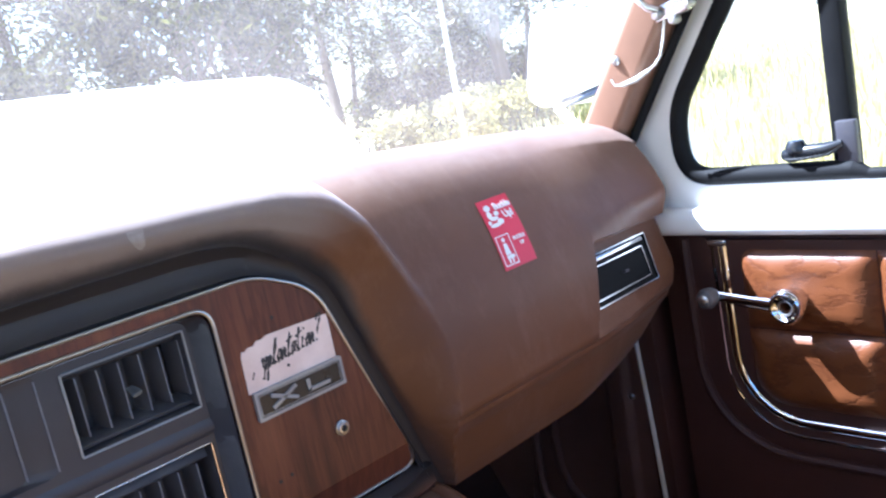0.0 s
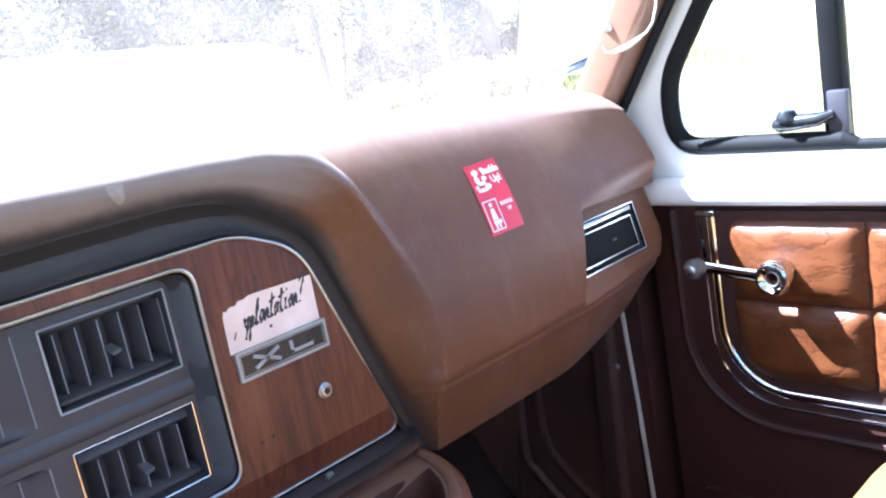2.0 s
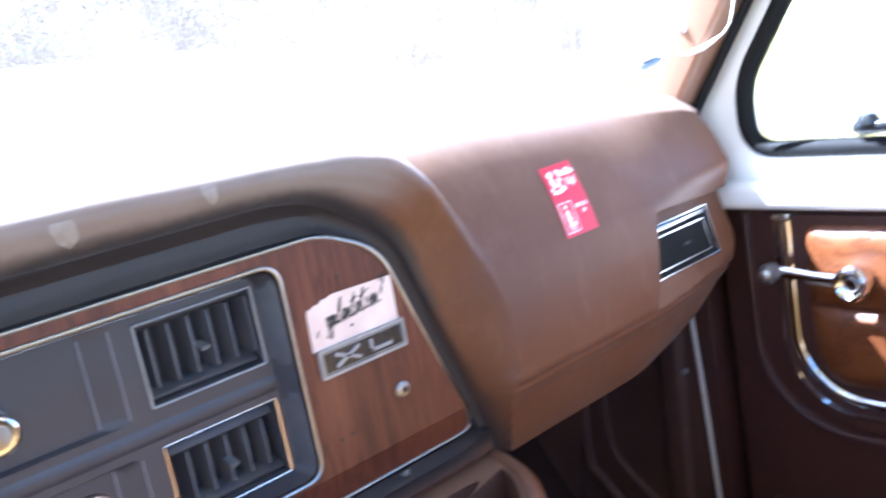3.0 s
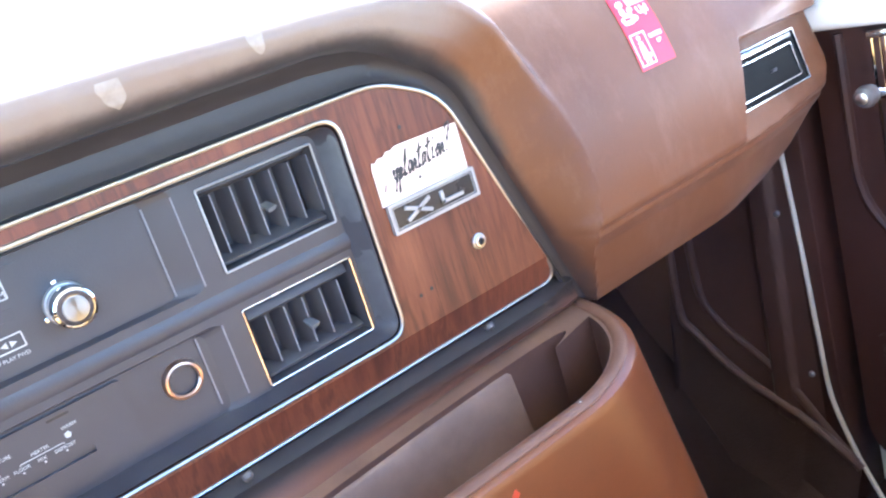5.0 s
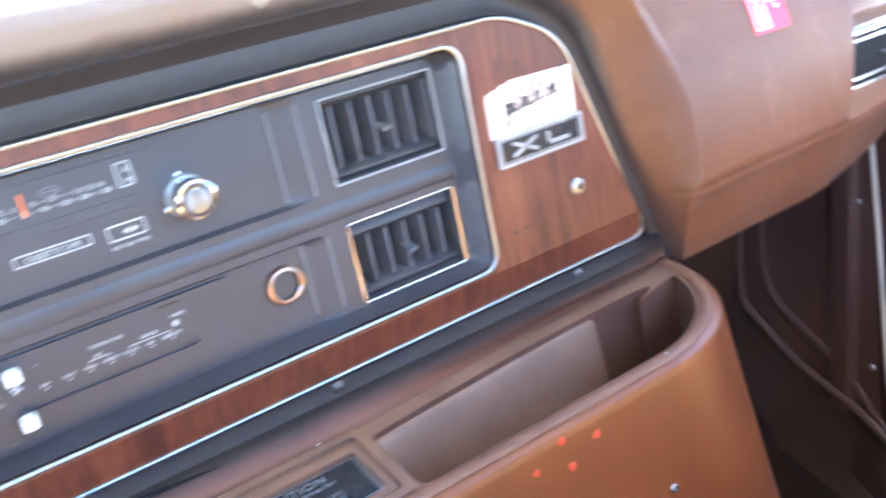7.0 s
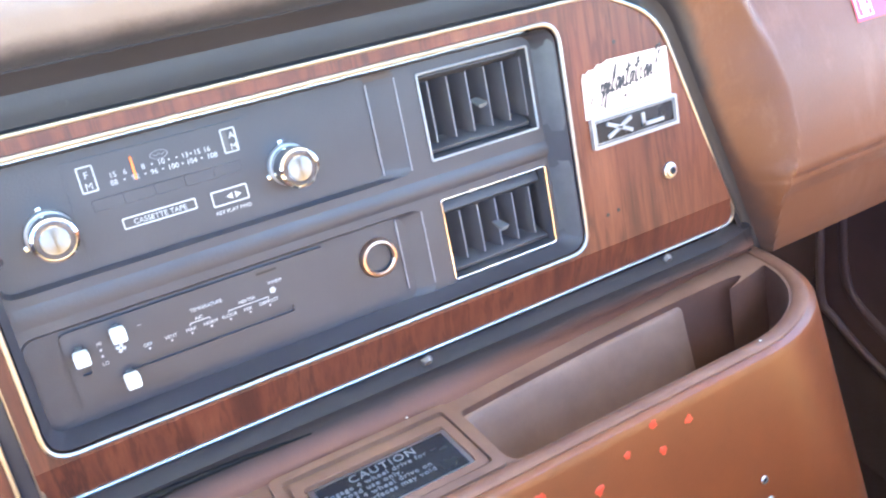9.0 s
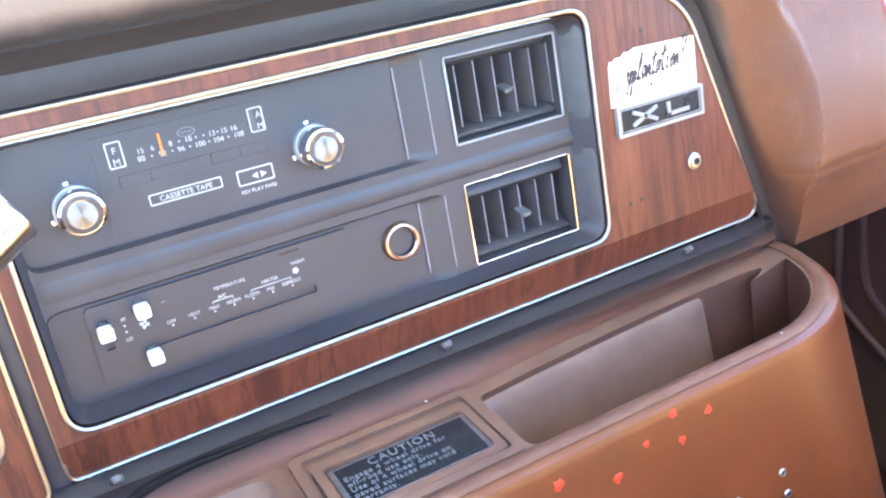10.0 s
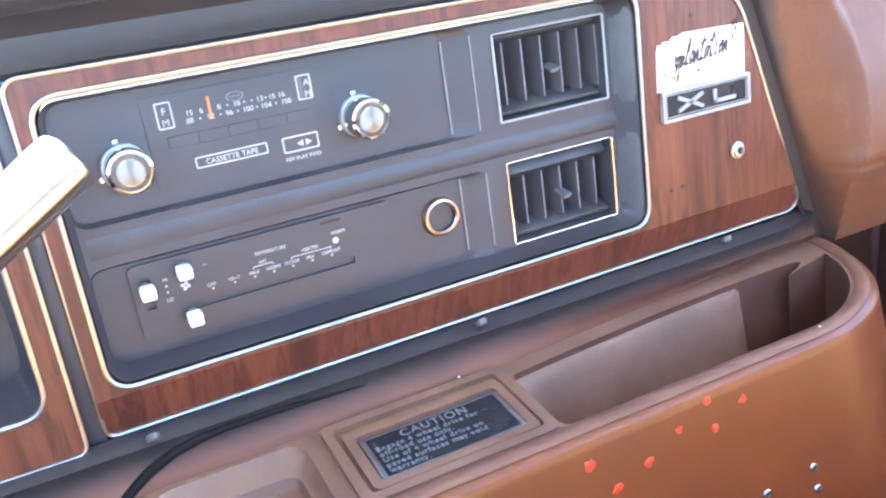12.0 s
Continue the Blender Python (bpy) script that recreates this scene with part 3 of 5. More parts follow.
def build_dash_pad(dash):
    xs = sorted(set([round(v, 4) for v in np.concatenate((np.arange(-0.66, 0.06, 0.01), np.arange(0.06, 0.33, 0.0025), np.arange(0.33, 0.7201, 0.006)))] + [round(v, 4) for v in np.arange(0.5050, 0.5460, 0.0013)]))
    rows = []
    for x in xs:
        top = top_height(x)
        r, drop = 0.055, 0.023
        col = []
        yb = back_edge(x)
        yt = dash_depth(x, top - drop - 0.002)
        xt = x if x < 0.45 else 0.45 + (x - 0.45) * (0.714 - 0.45) / 0.27
        for k in range(6):
            t = k / 5
            col.append((xt, yb + (yt + r - yb) * t, top - 0.008 * (1 - t) ** 2))
        for k in range(1, 16):
            t = k / 16
            p0, p1, p2 = (yt + r, top), (yt + (drop + 0.002) * 1.05, top), (yt, top - drop - 0.002)
            q = [(1 - t) ** 2 * p0[i] + 2 * t * (1 - t) * p1[i] + t * t * p2[i] for i in (0, 1)]
            col.append((xt, dash_surface(x, q[1], q[0]), q[1]))
        for z in np.linspace(top - drop - 0.002, -0.166, 140):
            y = dash_surface(x, z)
            f, deep = recess(x, z)
            y += f * max(deep - y, 0) * smooth01(-0.105, -0.085, z)
            xr = table(((-0.166, 0.61), (-0.14, 0.655), (-0.10, 0.695), (-0.06, 0.716), (0.0, 0.723), (0.06, 0.722), (0.09, 0.717), (0.12, 0.714), (0.15, 0.714)), z)
            xx = x if x < 0.45 else 0.45 + (x - 0.45) * (xr - 0.45) / 0.27
            y += 0.012 * smooth01(0.708, 0.722, x)
            col.append((xx, y, z))
        col.append((col[-1][0] - 0.002, 0.03, -0.172))
        col.append((col[-1][0] - 0.004, 0.20, -0.160))
        rows.append(col)
    last = rows[-1]
    rows.append([(p[0] - 0.002, p[1] + 0.03 + 0.10 * min(1, max(0, (0.10 - p[1]) * 5)), p[2]) for p in last])
    bm = grid(rows)
    cut = []
    for f in bm.faces:
        c = f.calc_center_median()
        if c.x < 0.30 and c.z < 0.135 and panel_gap(c.x, c.z) < channel(c.x) - 0.0045:
            cut.append(f)
    bmesh.ops.delete(bm, geom=cut, context="FACES")
    pad = part("pad", bm, PAD, dash, "brown padded vinyl dashboard face and brow, dust and painted sunlight on top")
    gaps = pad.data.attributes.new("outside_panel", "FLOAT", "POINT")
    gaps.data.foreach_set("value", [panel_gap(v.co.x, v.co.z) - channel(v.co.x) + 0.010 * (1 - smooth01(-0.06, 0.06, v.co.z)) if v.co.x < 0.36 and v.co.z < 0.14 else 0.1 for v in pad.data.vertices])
    # unseen box filling the dashboard, added to stop sun passing beside its end
    body = box(-0.66, 0.732, 0.045, 0.19, -0.150, 0.070, 0.005)
    part("sun_block", body, RUBBER, dash, "unseen dark box in the dashboard, added to block sun")


def build_brow(dash):
    # black channel swept over the panel and down its right end
    rows_b = []
    path = [(x, 0.0875) for x in np.arange(-0.66, 0.09, 0.05)] + PANEL_TOP[1:-1] + [(0.2785, -0.1475), (0.2855, -0.167)]
    n = len(path)
    for i, (x, z) in enumerate(path):
        a, b = Vector(path[max(i - 1, 0)]), Vector(path[min(i + 1, n - 1)])
        d = (b - a).normalized()
        nx, nz = -d.y, d.x
        down = smooth01(0.10, 0.215, x)
        w = channel(x) / 0.030
        black = [(-0.001, -0.0120), (0.003, -0.0150), (0.007, -0.0125), (0.013, -0.0095), (0.020, -0.0095), (0.026, -0.0150), (0.0315, -0.0235), (0.0335, -0.0225)]
        side = [-0.0120, -0.0150, -0.0125, -0.0100, -0.0100, -0.0112, -0.0138, -0.0120]
        rows_b.append([(x + nx * s * w, y * (1 - down) + y2 * down, z + nz * s * w) for (s, y), y2 in zip(black, side)])
    part("panel_surround", grid(rows_b), SURROUND, dash, "black moulded surround of the instrument panel")
    for x, s in ((-0.038, 1.0), (0.060, 0.75)):
        rows = []
        for v in np.linspace(0, 1, 17):
            row = []
            for u in np.linspace(-1, 1, 13):
                half = 0.0078 * s * math.sqrt(max(1 - v * v, 0.02)) * (1 + 0.35 * noise.noise((x * 50 + u * 0.4, v * 3, 1.7)))
                px, pz = x + u * half + 0.002 * v, 0.1470 - v * 0.018 * s * (1 + 0.12 * noise.noise((u * 1.5, x * 90, 0.3)))
                row.append((px, dash_surface(px, pz) - 0.0005, pz))
            rows.append(row)
        part("scuff", grid(rows), SCUFF, dash, "pale worn scuff on the brow")


def build_lower_lip(dash):
    prof = ((-0.0140, -0.1315), (-0.020, -0.1335), (-0.0255, -0.1385), (-0.0243, -0.1420), (-0.0246, -0.147), (-0.0255, -0.1515), (-0.0270, -0.1555), (-0.0288, -0.1595), (-0.0305, -0.1640), (-0.0310, -0.170))
    rows = [[(x, y + max(0.012 * smooth01(0.24, 0.29, x), min(0.0025 + 0.0715 * max(x, -0.035), 0.021) * smooth01(0.1500, 0.1640, -z)), z) for y, z in prof] for x in np.linspace(-0.62, 0.288, 60)]
    part("lower_lip", grid(rows), OVERSPRAY, dash, "black lower lip of the dashboard")
    part("moulded_edge", tube([(-0.3120, -0.0300, -0.1740), (-0.3012, -0.0290, -0.1640), (-0.2860, -0.0275, -0.1545), (-0.2682, -0.0262, -0.1475), (-0.2500, -0.0255, -0.1445), (-0.2314, -0.0252, -0.1435), (-0.1851, -0.0250, -0.1445), (-0.1406, -0.0247, -0.1475)], [0.0035, 0.0035, 0.0034, 0.0032, 0.0028, 0.0024, 0.0016, 0.0006], 10), RUBBER, dash, "black moulded edge curving under the lip")
    for x in (-0.278, -0.0465, 0.1826):
        bm = moved(lathe(((0, 0.0025), (0.003, 0.002), (0.0042, 0.0), (0.0042, -0.002)), 12), pose(x, -0.0225 if x < 0 else -0.0215, -0.1358 if x < -0.2 else -0.1325, 130, 0, 0))
        part("screw", bm, DARKGREY, dash, "dull grey screw head")


def wood_bend(bm):
    bmesh.ops.bisect_plane(bm, geom=bm.verts[:] + bm.edges[:] + bm.faces[:], plane_co=(0, 0, -0.1045), plane_no=(0, 0, 1))
    for v in bm.verts:
        if v.co.z < -0.1046:
            v.co.y += (-0.1045 - v.co.z) * 0.30
    return bm


def build_panel(dash):
    hole = rect(-0.2935, 0.1095, -0.1005, 0.0755, 0.017, 7)
    part("wood_panel", wood_bend(plate(PANEL, [hole], WOOD_Y, 0.012)), WOOD, dash, "red-brown woodgrain instrument panel", False)
    rim = [(x, WOOD_Y - 0.0006 + max(0, -0.1045 - z) * 0.30, z) for x, z in PANEL]
    part("outer_trim", tube(rim, 0.0015, 8, True), TRIM, dash, "thin bright trim round the panel")
    part("inner_trim", tube([(x, WOOD_Y - 0.0005, z) for x, z in BEZEL], 0.0017, 8, True), TRIM, dash, "bright trim round the black centre plate")
    # inner wall of the recess
    inner = rect(-0.291, 0.1065, -0.0975, 0.0725, 0.015, 7)
    deep = rect(-0.287, 0.0965, -0.0935, 0.0690, 0.012, 7)
    part("recess_wall", grid([[(x, WOOD_Y, z) for x, z in inner], [(x, 0.0, z) for x, z in deep]], True), BLACK, dash)
    # right wall panels painted paler, as if reflecting the side window
    for z0, z1 in ((-0.0040, 0.0640), (-0.0890, -0.0270)):
        rows = []
        for z in np.linspace(z0, z1, 12):
            e = 0.0012 * (1 - smooth01(z0, z0 + 0.006, z) * (1 - smooth01(z1 - 0.006, z1, z)))
            rows.append([(0.1058 - e, WOOD_Y + 0.0012 + e, z), (0.1040 - e, WOOD_Y + 0.0030 + e, z), (0.0985, -0.0035 + e, z), (0.0965 + e, -0.0003, z)])
        part("bevel_panel", grid(rows), LITBLACK, dash, "grey bevel beside the vent, painted paler as if window-lit")
    # centre plate with two recesses and two vent openings
    radio = rect(-0.2880, -0.016, -0.005, 0.0700, 0.010)
    heat = rect(-0.2880, -0.016, -0.0950, -0.030, 0.010)
    v1, v2 = rect(0.001, 0.0912, 0.001, 0.0603), rect(0.001, 0.0912, -0.0902, -0.0307)
    part("centre_plate", plate(rect(-0.289, 0.104, -0.096, 0.071, 0.012, 7), [radio, heat, v1, v2], 0.0, 0.016), BLACK, dash, "black moulded centre plate", False)
    part("radio_recess", funnel(radio, rect(-0.2868, -0.036, -0.003, 0.0690, 0.009), 0.0, 0.0060), BLACK, dash, smooth=False)
    part("heater_recess", funnel(heat, rect(-0.2868, -0.030, -0.0940, -0.0325, 0.009), 0.0, 0.005), BLACK, dash, smooth=False)
    ridge = [(0.0, -0.0240), (-0.0006, -0.0228), (-0.0014, -0.0205), (-0.0016, -0.0180), (-0.0014, -0.0150), (-0.0006, -0.0125), (0.0, -0.0110)]
    part("cross_rib", grid([[(x, y * (1 - 0.6 * smooth01(-0.03, -0.20, x)), z) for y, z in ridge] for x in np.linspace(-0.284, 0.1050, 24)]), BLACK, dash, "shallow moulded rib across the plate")
    # thin pale rods paint the highlights along the recess's sloping side
    for z0, z1, d in ((-0.001, 0.0625, 0.0055), (-0.086, -0.0335, 0.0045)):
        part("rib_highlight", tube([(-0.0365, d - 0.0004, z0), (-0.0365, d - 0.0004, z1)], 0.0007, 6), GREYGLINT, dash)
        part("rib_highlight", tube([(-0.0170, -0.0002, z0 - 0.001), (-0.0170, -0.0002, z1 + 0.001)], 0.0006, 6), GREYGLINT, dash)
    for x, z in ((0.159, 0.050), (0.132, -0.079), (0.143, -0.078)):
        part("screw_hole", moved(lathe(((0, 0.0003), (0.0016, 0.0003), (0.0017, 0)), 10), pose(x, WOOD_Y - 0.0003, z, 90, 0, 0)), INK_BLACK, dash, "small dark hole in the wood panel")


def build_vent(name, x0, z0, x1, z1, y, dash, tab_z):
    v = part(name, funnel(rect(x0 + 0.001, x1 - 0.001, z0 + 0.001, z1 - 0.001), rect(x0 + 0.004, x1 - 0.004, z0 + 0.004, z1 - 0.004), y, y + 0.030), VENTGREY, dash, "black louvred air vent with a bright rim", False)
    part("rim", tube([(x, y - 0.0006, z) for x, z in rect(x0, x1, z0, z1, 0.0012, 2)], 0.00095, 8, True), BRASS if tab_z > 0 else SILVER, v, "thin bright rim")
    first, step = (0.12, 0.172) if tab_z == 0 else (0.185, 0.170)
    for k in range(6 if tab_z == 0 else 5):
        x = x0 + (x1 - x0) * (first + step * k)
        m = pose(x, y + 0.0075, 0, 0, 0, 24)
        top = z1 - (0.0075 if tab_z == 0 else 0.0140)
        slat = part("slat", moved(box(-0.0005, 0.0005, 0.0, 0.0165, z0 + 0.010, top, 0.0003, 1), m), VENTGREY, v)
        # front edge of the slat, its catch of light put in as paler colour
        part("lit_edge", moved(box(-0.0006, 0.0006, -0.0004, 0.0003, z0 + 0.010, top, 0.0002, 1), m), GREYGLINT, slat, "slat edge painted pale as if lit")
    part("sill", moved(box(x0 + 0.003, x1 - 0.003, -0.0075, 0.009, -0.0018, 0.0018, 0.001), pose(0, y + 0.012, z0 + 0.0075, 24, 0, 0)), VENTGREY, v)
    part("header", moved(box(x0 + 0.003, x1 - 0.003, -0.0045, 0.006, -0.0012 - 0.003 * (tab_z > 0), 0.0012 + 0.003 * (tab_z > 0), 0.001), pose(0, y + 0.010, z1 - 0.0045 - 0.004 * (tab_z > 0), -24, 0, 0)), VENTGREY, v)
    # wedge-shaped thumb tab on one slat
    bm = bmesh.new()
    rim = [(-0.0005, 0.0), (0.0072, 0.0010), (0.0058, -0.0020), (0.0020, -0.0028), (-0.0005, -0.0026)]
    lo = [bm.verts.new((px, -0.0075, pz)) for px, pz in rim]
    hi = [bm.verts.new((px * 0.8, 0.006, pz * 0.6)) for px, pz in rim]
    bm.faces.new(lo)
    bm.faces.new(hi[::-1])
    for i in range(5):
        bm.faces.new((lo[i], hi[i], hi[(i + 1) % 5], lo[(i + 1) % 5]))
    bmesh.ops.bevel(bm, geom=bm.edges[:], offset=0.0004, segments=1, affect="EDGES")
    part("thumb_tab", moved(bm, pose(x0 + (x1 - x0) * 0.48, y + 0.004, (z0 + z1) / 2 + (0.001 if tab_z == 0 else -0.002), 14, 0, 0)), TABGREY, v, "pale grey thumb tab")
    return v


def knob(name, x, y, z, dash, r=0.0135):
    k = part(name, moved(lathe(((0.0, 0.0255), (r * 0.55, 0.0250), (r * 0.62, 0.0238), (r * 0.80, 0.0238), (r * 0.86, 0.0250), (r * 0.97, 0.0240), (r, 0.022), (r, 0.010), (r * 0.92, 0.0088), (r * 0.92, 0.0)), 40),
                         pose(x, y, z, 90, 0, 0)), POLISHED, dash, "round chrome radio knob")
    part("face", moved(lathe(((0.0, 0.0259), (r * 0.30, 0.0260), (r * 0.56, 0.0258), (r * 0.60, 0.0245)), 32), pose(x, y, z, 90, 0, 0)), BRUSHED, k, "bright spun metal knob face")
    part("collar", moved(lathe(((r * 0.9, 0.008), (r * 1.00, 0.0078), (r * 1.05, 0.006), (r * 1.02, 0.0), (r * 0.8, 0.0)), 40), pose(x - 0.001, y, z + 0.001, 90, 0, 0)), SILVER, k, "chrome tone ring")
    for a in (97, 200):
        part("tab", moved(box(-0.0018, 0.0018, -0.0012, 0.0012, 0.0, 0.0030, 0.0008), pose(x - 0.001, y - 0.004, z + 0.001, 0, 90 - a, 0) @ pose(0, 0, r * 1.02)), CHROME, k)
    return k


def frame_bars(name, x0, x1, z0, z1, y, parent, w=0.0009, material=None):
    part(name, plate(rect(x0, x1, z0, z1, 0.001, 2), [rect(x0 + w, x1 - w, z0 + w, z1 - w, 0.0006, 2)], y - 0.0006, y), material or INK_WHITE, parent, smooth=False)


def build_radio():
    r = thing("car_radio", "black cassette radio with chrome knobs set in the panel", "radio")
    y = 0.0060
    part("face", plate(rect(-0.235, -0.118, 0.002, 0.0625, 0.002), [], y - 0.0006, y + 0.02), BLACK, r, "black dial face", False)
    y -= 0.0006
    knob("volume_knob", -0.2502, y + 0.0050, 0.0247, r)
    knob("tuning_knob", -0.1002, y + 0.0050, 0.0247, r)
    frame_bars("fm_window", -0.2272, -0.2175, 0.0422, 0.0583, y, r)
    frame_bars("am_window", -0.1396, -0.1298, 0.0430, 0.0587, y, r)
    part("am_button", box(-0.1386, -0.1356, y - 0.001, y, 0.0440, 0.0577, 0.0003, 1), DARKGREY, r)
    for s, x, z in (("F", -0.2224, 0.0508), ("M", -0.2224, 0.0440), ("A", -0.1328, 0.0518), ("M", -0.1328, 0.0446)):
        words(s, 0.0058, on_panel(x, y - 0.0004, z), INK_WHITE, r, align="CENTER")
    for s, x in (("15", -0.2078), ("6", -0.2006), ("8", -0.1896), ("10", -0.1787), ("13", -0.1639), ("15", -0.1562), ("16", -0.1500)):
        words(s, 0.0046, on_panel(x, y - 0.0004, 0.0476), INK_WHITE, r, align="CENTER")
    for s, x in (("88", -0.2083), ("92", -0.1955), ("96", -0.1841), ("100", -0.1723), ("104", -0.1607), ("108", -0.1477)):
        words(s, 0.0046, on_panel(x, y - 0.0004, 0.0430), INK_WHITE, r, align="CENTER")
    for x, z in ((-0.2020, 0.0446), (-0.1895, 0.0446), (-0.1787, 0.0446), (-0.1665, 0.0446), (-0.1543, 0.0446), (-0.1842, 0.0492), (-0.1738, 0.0492), (-0.1690, 0.0492), (-0.1600, 0.0492)):
        part("dial_dot", box(x - 0.0005, x + 0.0005, y - 0.0005, y, z - 0.0005, z + 0.0005), INK_WHITE, r)
    part("pointer", box(-0.1962, -0.1947, y - 0.0012, y, 0.0428, 0.0570, 0.0004, 1), ORANGE, r, "orange dial pointer")
    bm = moved(lathe(((0.0049, 0.0), (0.0049, 0.0004), (0.0056, 0.0004), (0.0056, 0.0)), 28), Matrix.Translation((-0.1788, y, 0.0538)) @ pose(0, 0, 0, 90, 0, 0) @ Matrix.Diagonal((1.0, 0.5, 1, 1)))
    part("maker_badge", bm, INK_GREY, r, "small oval outline badge")
    part("badge_stroke", tube([(-0.1822 + 0.0017 * k, y - 0.0003, 0.0538 + 0.0006 * (-1) ** k) for k in range(5)], 0.0003, 6), INK_GREY, r)
    for k in range(5):
        x = -0.2240 + k * 0.0187
        part("preset_button", box(x, x + 0.0182, y - 0.0003, y + 0.004, 0.0300, 0.0372, 0.00025, 1), BLACK, r)
    frame_bars("cassette_label", -0.2108, -0.1652, 0.0148, 0.0219, y, r, 0.0008)
    words("CASSETTE TAPE", 0.0047, on_panel(-0.1880, y - 0.0004, 0.0166), INK_WHITE, r, align="CENTER")
    frame_bars("play_window", -0.1555, -0.1315, 0.0117, 0.0219, y, r, 0.0009)
    for sx, x in ((-1, -0.1420), (1, -0.1402)):
        bm = bmesh.new()
        vs = [bm.verts.new((x + a * sx, y - 0.0005, 0.0166 + b)) for a, b in ((0, -0.0022), (0.0042, 0), (0, 0.0022))]
        bm.faces.new(vs)
        part("arrow", bm, INK_WHITE, r)
    words("REV PLAY FWD", 0.0035, on_panel(-0.1433, y - 0.0004, 0.0065), INK_WHITE, r, align="CENTER")


def build_heater():
    h = thing("heater_control", "black heater control panel with white sliders", "control panel")
    y = 0.0045
    part("face", plate(rect(-0.266, -0.092, -0.0835, -0.0345, 0.004), [rect(-0.2340, -0.1225, -0.0712, -0.0660, 0.001), rect(-0.2600, -0.2545, -0.0640, -0.0440, 0.001)], y - 0.002, y + 0.01), BLACK, h, "black face", False)
    part("slot_floor", box(-0.262, -0.110, y + 0.008, y + 0.012, -0.080, -0.038), BLACK, h)
    y -= 0.002
    for x, z in ((-0.2578, -0.0505), (-0.2342, -0.0436), (-0.2345, -0.0746)):
        s = part("slider", box(x - 0.0045, x + 0.0045, y - 0.013, y - 0.002, z - 0.0042, z + 0.0042, 0.0016, 3), WHITEPLASTIC, h, "white slider knob")
        part("stem", box(x - 0.002, x + 0.002, y - 0.003, y + 0.012, z - 0.001, z + 0.005), TABGREY, s)
    for s, x, z in (("TEMPERATURE", -0.1783, -0.0478), ("A/C", -0.1846, -0.0537), ("HEATER", -0.1522, -0.0535), ("WARM", -0.1313, -0.0474), ("HI", -0.2458, -0.0484), ("LO", -0.2456, -0.0617), ("OFF", -0.2190, -0.0594),
                    ("VENT", -0.2044, -0.0594), ("MAX", -0.1912, -0.0594), ("NORM", -0.1783, -0.0594), ("FLOOR", -0.1656, -0.0594), ("MIX", -0.1530, -0.0594), ("DEFROST", -0.1383, -0.0594)):
        words(s, 0.0032, on_panel(x, y - 0.0004, z), INK_WHITE, h, align="CENTER")
    for x in (-0.2185, -0.2044, -0.1912, -0.1783, -0.1654, -0.1519, -0.1381):
        part("dot", box(x - 0.0006, x + 0.0006, y - 0.0005, y, -0.0617, -0.0605), INK_WHITE, h)
    for x0, x1, z in ((-0.1912, -0.1780, -0.0550), (-0.1656, -0.1380, -0.0555)):
        part("line", box(x0, x1, y - 0.0005, y, z, z + 0.0005), INK_WHITE, h)
        for x in (x0, x1):
            part("tick", box(x - 0.00025, x + 0.00025, y - 0.0005, y, z - 0.0012, z), INK_WHITE, h)
    for z in (-0.0523, -0.0563):
        part("dot", box(-0.2466, -0.2454, y - 0.0005, y, z, z + 0.0012), INK_WHITE, h)
    part("mark", box(-0.2216, -0.2192, y - 0.0005, y, -0.0447, -0.0441), INK_GREY, h)
    part("notch", box(-0.1420, -0.1280, y - 0.0005, y, -0.0388, -0.0374), BLACKGLOSS, h)
    for a in range(4):
        bm = moved(box(-0.0010, 0.0010, -0.0003, 0.0, 0.0006, 0.0030, 0.0003, 1), pose(-0.2346, y, -0.0545, 0, a * 90 + 20, 0))
        part("fan_mark", bm, INK_WHITE, h)
    part("shield_mark", moved(lathe(((0, 0.0004), (0.0024, 0.0004), (0.0024, 0)), 5), pose(-0.1338, y, -0.0518, 90, 0, 0)), INK_WHITE, h)


def build_lighter():
    l = thing("cigar_lighter", "empty lighter socket with a worn copper-bright ring", "lighter socket")
    part("ring", moved(lathe(((0.0102, -0.02), (0.0102, 0.003), (0.0114, 0.0044), (0.0130, 0.0040), (0.0144, 0.0), (0.0144, -0.006)), 36), pose(-0.0547, 0.0045, -0.0561, 90, 0, 0)), COPPER, l)
    part("socket", moved(lathe(((0.0, -0.006), (0.0101, -0.006), (0.0101, 0.002)), 30), pose(-0.0547, 0.0045, -0.0561, 90, 0, 0)), BLACKGLOSS, l, "black socket")


